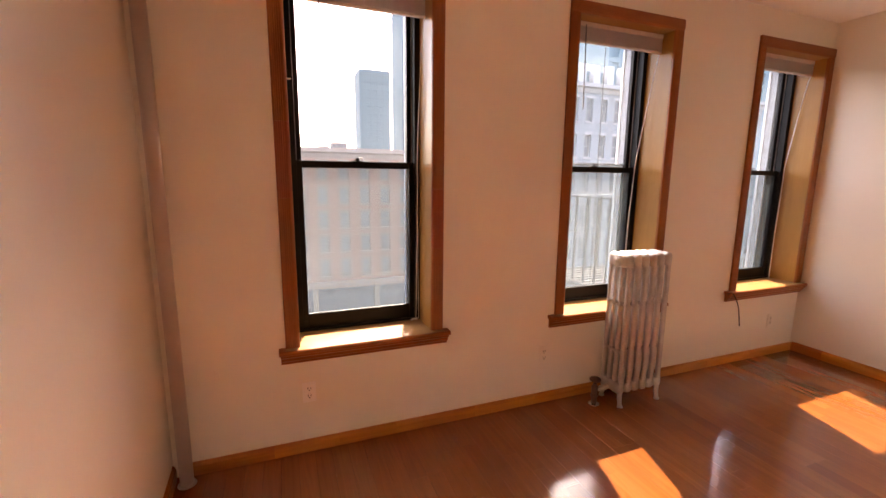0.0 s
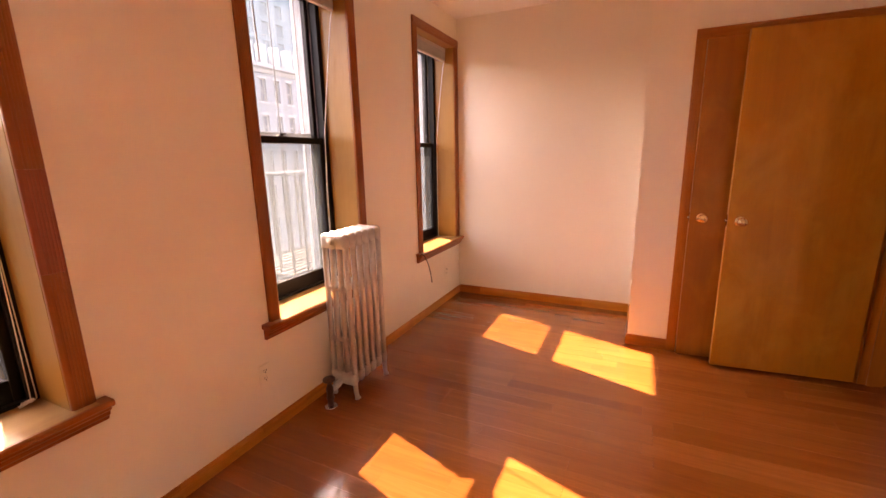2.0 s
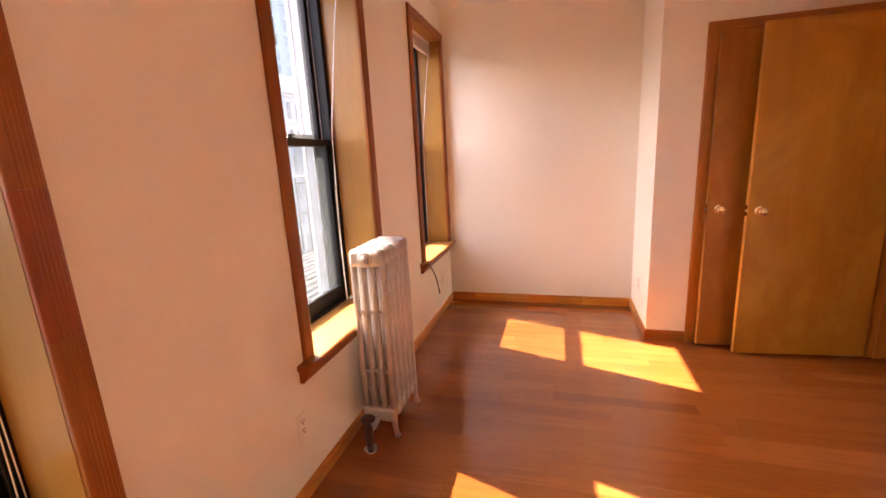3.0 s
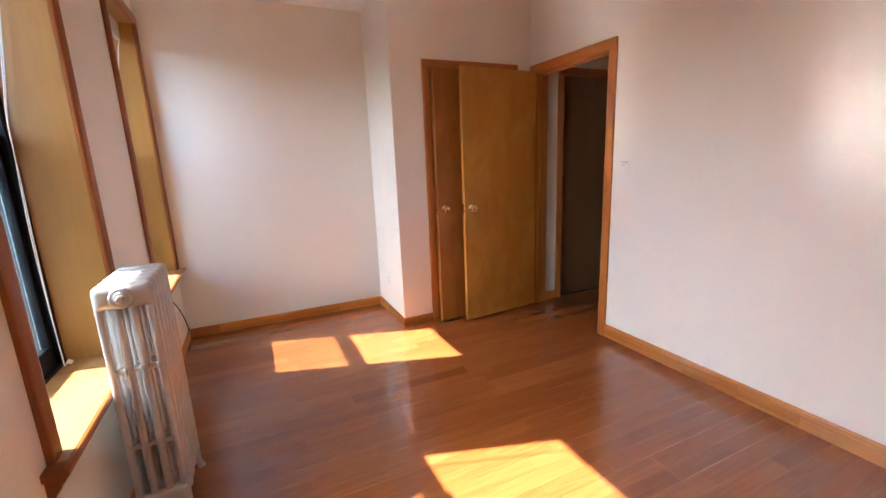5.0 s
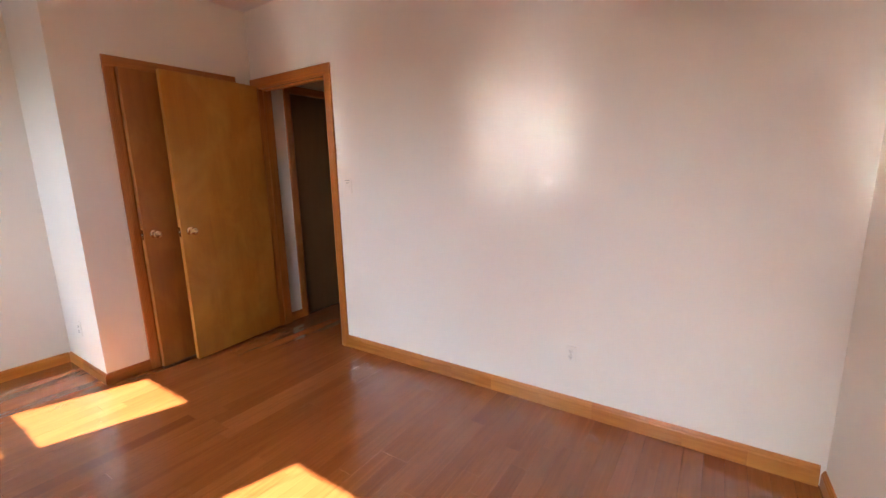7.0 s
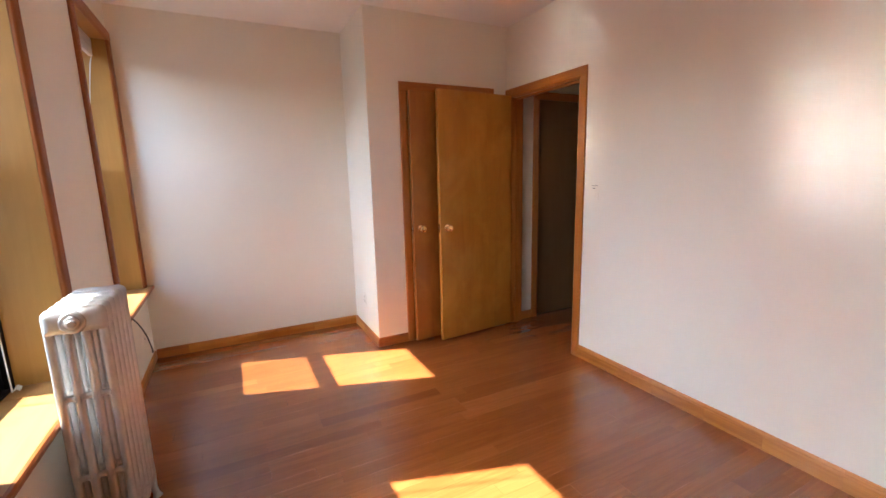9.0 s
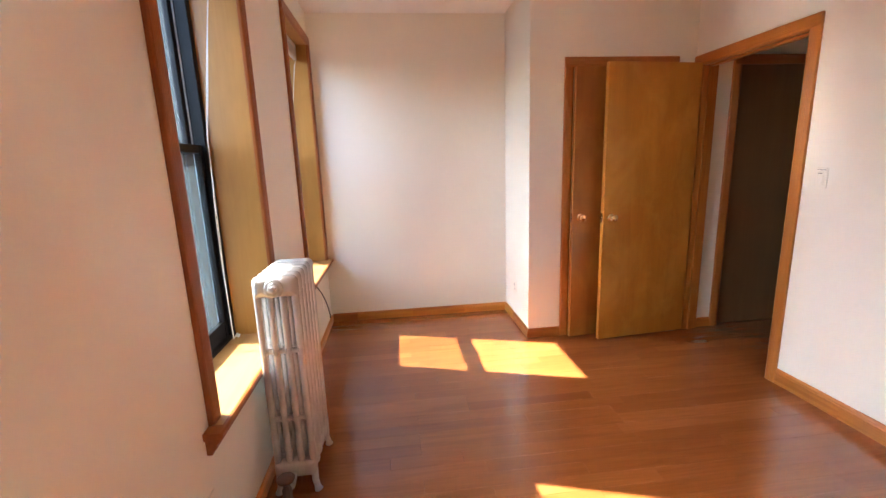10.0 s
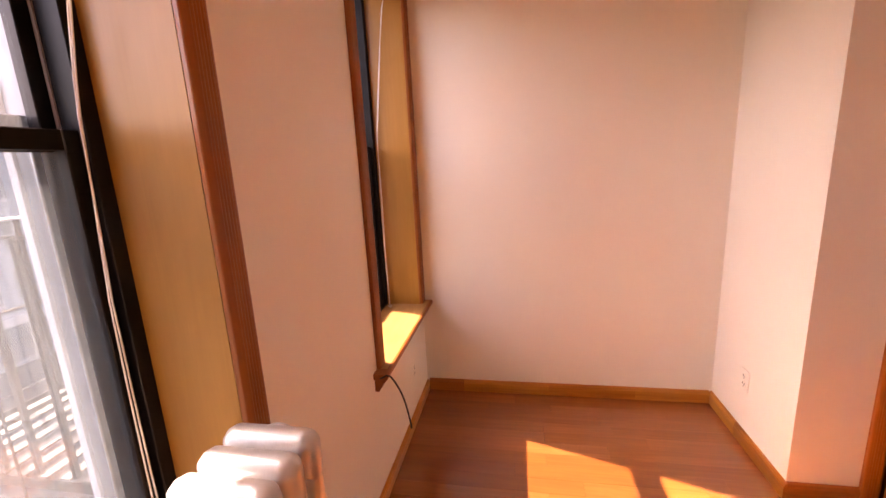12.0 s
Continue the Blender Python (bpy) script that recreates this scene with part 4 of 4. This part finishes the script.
for k in range(12):
    x = X0 + 0.01 + k * (X1 - X0 - 0.02) / 11
    if bar is None:
        bar = part("baluster", boxes((-0.008, 0.008, -0.008, 0.008, 0.012, 0.805)), M_STEEL, fe)
        o = bar
    else:
        o = new("baluster", bar.data)
        o.parent = fe
    o.location = (x, Y1, 0)
for x in (X0, X1):
    part("end_rail", boxes((x - 0.005, x + 0.005, Y0 + 0.012, Y1 - 0.02, 0.805, 0.815)), M_STEEL, fe)
    for k in range(1, 8):
        y = Y0 + k * (Y1 - Y0) / 8
        o = new("baluster", bar.data)
        o.parent = fe
        o.location = (x, y, 0)


# ---- floor planks ----
def floor_wood():
    m, nt, b = mat("floor_boards")
    v = coords(nt, (26, 1.3, 26), 9.0)
    grain = noise_of(nt, v, 1.5, 6, 0.6, 1.5)
    v2 = coords(nt, (9, 1.0, 9), 13.0)
    broad = noise_of(nt, v2, 1.0, 3, 0.5, 1.0)
    oi = nt.nodes.new("ShaderNodeObjectInfo")
    tone = ramp(nt, oi.outputs["Random"], ((0.0, (0.225, 0.065, 0.014)), (0.05, (0.275, 0.083, 0.019)), (0.5, (0.300, 0.093, 0.0225)), (0.94, (0.320, 0.103, 0.026)), (1.0, (0.35, 0.120, 0.033))))
    g = ramp(nt, grain, ((0.30, (0.82, 0.77, 0.72)), (0.62, (1, 1, 1))))
    g2 = ramp(nt, broad, ((0.3, (0.90, 0.87, 0.84)), (0.7, (1.0, 1.0, 1.0))))
    c = mixed(nt, 1.0, mixed(nt, 1.0, tone, g, "MULTIPLY"), g2, "MULTIPLY")
    nt.links.new(c, b.inputs["Base Color"])
    b.inputs["Roughness"].default_value = 0.25
    b.inputs["Coat Weight"].default_value = 1.0
    b.inputs["Coat Roughness"].default_value = 0.11
    b.inputs["Specular IOR Level"].default_value = 0.12
    b.inputs["Coat IOR"].default_value = 1.66
    # each board is very slightly cupped across its width, and its varnish rolls a little
    tc = nt.nodes.new("ShaderNodeTexCoord")
    sep = nt.nodes.new("ShaderNodeSeparateXYZ")
    nt.links.new(tc.outputs["Object"], sep.inputs[0])

    def maths(how, p, q):
        n = nt.nodes.new("ShaderNodeMath")
        n.operation = how
        for sock, val in ((n.inputs[0], p), (n.inputs[1], q)):
            if isinstance(val, (int, float)):
                sock.default_value = val
            else:
                nt.links.new(val, sock)
        return n.outputs[0]
    cup = maths("MULTIPLY", maths("SUBTRACT", sep.outputs["X"], W / 2), -0.15)
    rolls = noise_of(nt, v2, 0.8, 1)
    lean = nt.nodes.new("ShaderNodeCombineXYZ")
    nt.links.new(maths("ADD", cup, maths("MULTIPLY", maths("SUBTRACT", rolls, 0.5), 0.008)), lean.inputs["X"])
    nt.links.new(maths("MULTIPLY", maths("SUBTRACT", broad, 0.5), 0.006), lean.inputs["Y"])
    geo = nt.nodes.new("ShaderNodeNewGeometry")
    add = nt.nodes.new("ShaderNodeVectorMath")
    nt.links.new(geo.outputs["Normal"], add.inputs[0])
    nt.links.new(lean.outputs[0], add.inputs[1])
    unit = nt.nodes.new("ShaderNodeVectorMath")
    unit.operation = "NORMALIZE"
    nt.links.new(add.outputs[0], unit.inputs[0])
    nt.links.new(unit.outputs[0], b.inputs["Normal"])
    nt.links.new(unit.outputs[0], b.inputs["Coat Normal"])
    return m


W = 0.083
M_FLOOR = floor_wood()
floor = thing("floor", (0, 0, 0), kind="structure")
rng = random.Random(7)
shapes = {}


def plank(x0, x1, y0, y1):
    key = (round(x1 - x0, 3), round(y1 - y0, 2))
    if key not in shapes:
        w, l, g, e = x1 - x0, y1 - y0, 0.0001, 0.0003
        bm = bmesh.new()
        lo = [(g, g), (w - g, g), (w - g, l - g), (g, l - g)]
        hi = [(g + e, g + e), (w - g - e, g + e), (w - g - e, l - g - e), (g + e, l - g - e)]
        r = [[bm.verts.new((*p, z)) for p in q] for q, z in ((lo, -0.018), (lo, -0.0008), (hi, 0))]
        bm.faces.new(r[0][::-1])
        bm.faces.new(r[2])
        for a, b in zip(r, r[1:]):
            for k in range(4):
                bm.faces.new((a[k], a[(k + 1) % 4], b[(k + 1) % 4], b[k]))
        me = bpy.data.meshes.new("plank")
        bm.to_mesh(me)
        bm.free()
        me.materials.append(M_FLOOR)
        shapes[key] = me
    o = new("plank", shapes[key])
    o.parent = floor
    o.location = (x0, y0, rng.uniform(-0.0002, 0.0002))
    o.rotation_euler = (rng.uniform(-1, 1) * 0.0006, rng.uniform(-1, 1) * 0.0018, 0)


x = XWN - 0.02
while x < XE:
    y = YN - rng.uniform(0.3, 1.2)
    end = YN
    low = YS if x < 2.4 else HALL_Y
    if x >= HALL_X - 0.02:
        low = YS - 0.0
    while end > low:
        y = end - round(rng.choice((0.35, 0.5, 0.6, 0.75, 0.9, 1.05, 1.2)), 2)
        if end == YN:
            y = end - round(rng.choice((0.25, 0.4, 0.55, 0.7, 0.85, 1.0)), 2)
        y = max(y, low)
        if end - y > 0.02:
            plank(x, min(x + W, XE), y, end)
        end = y
    x += W
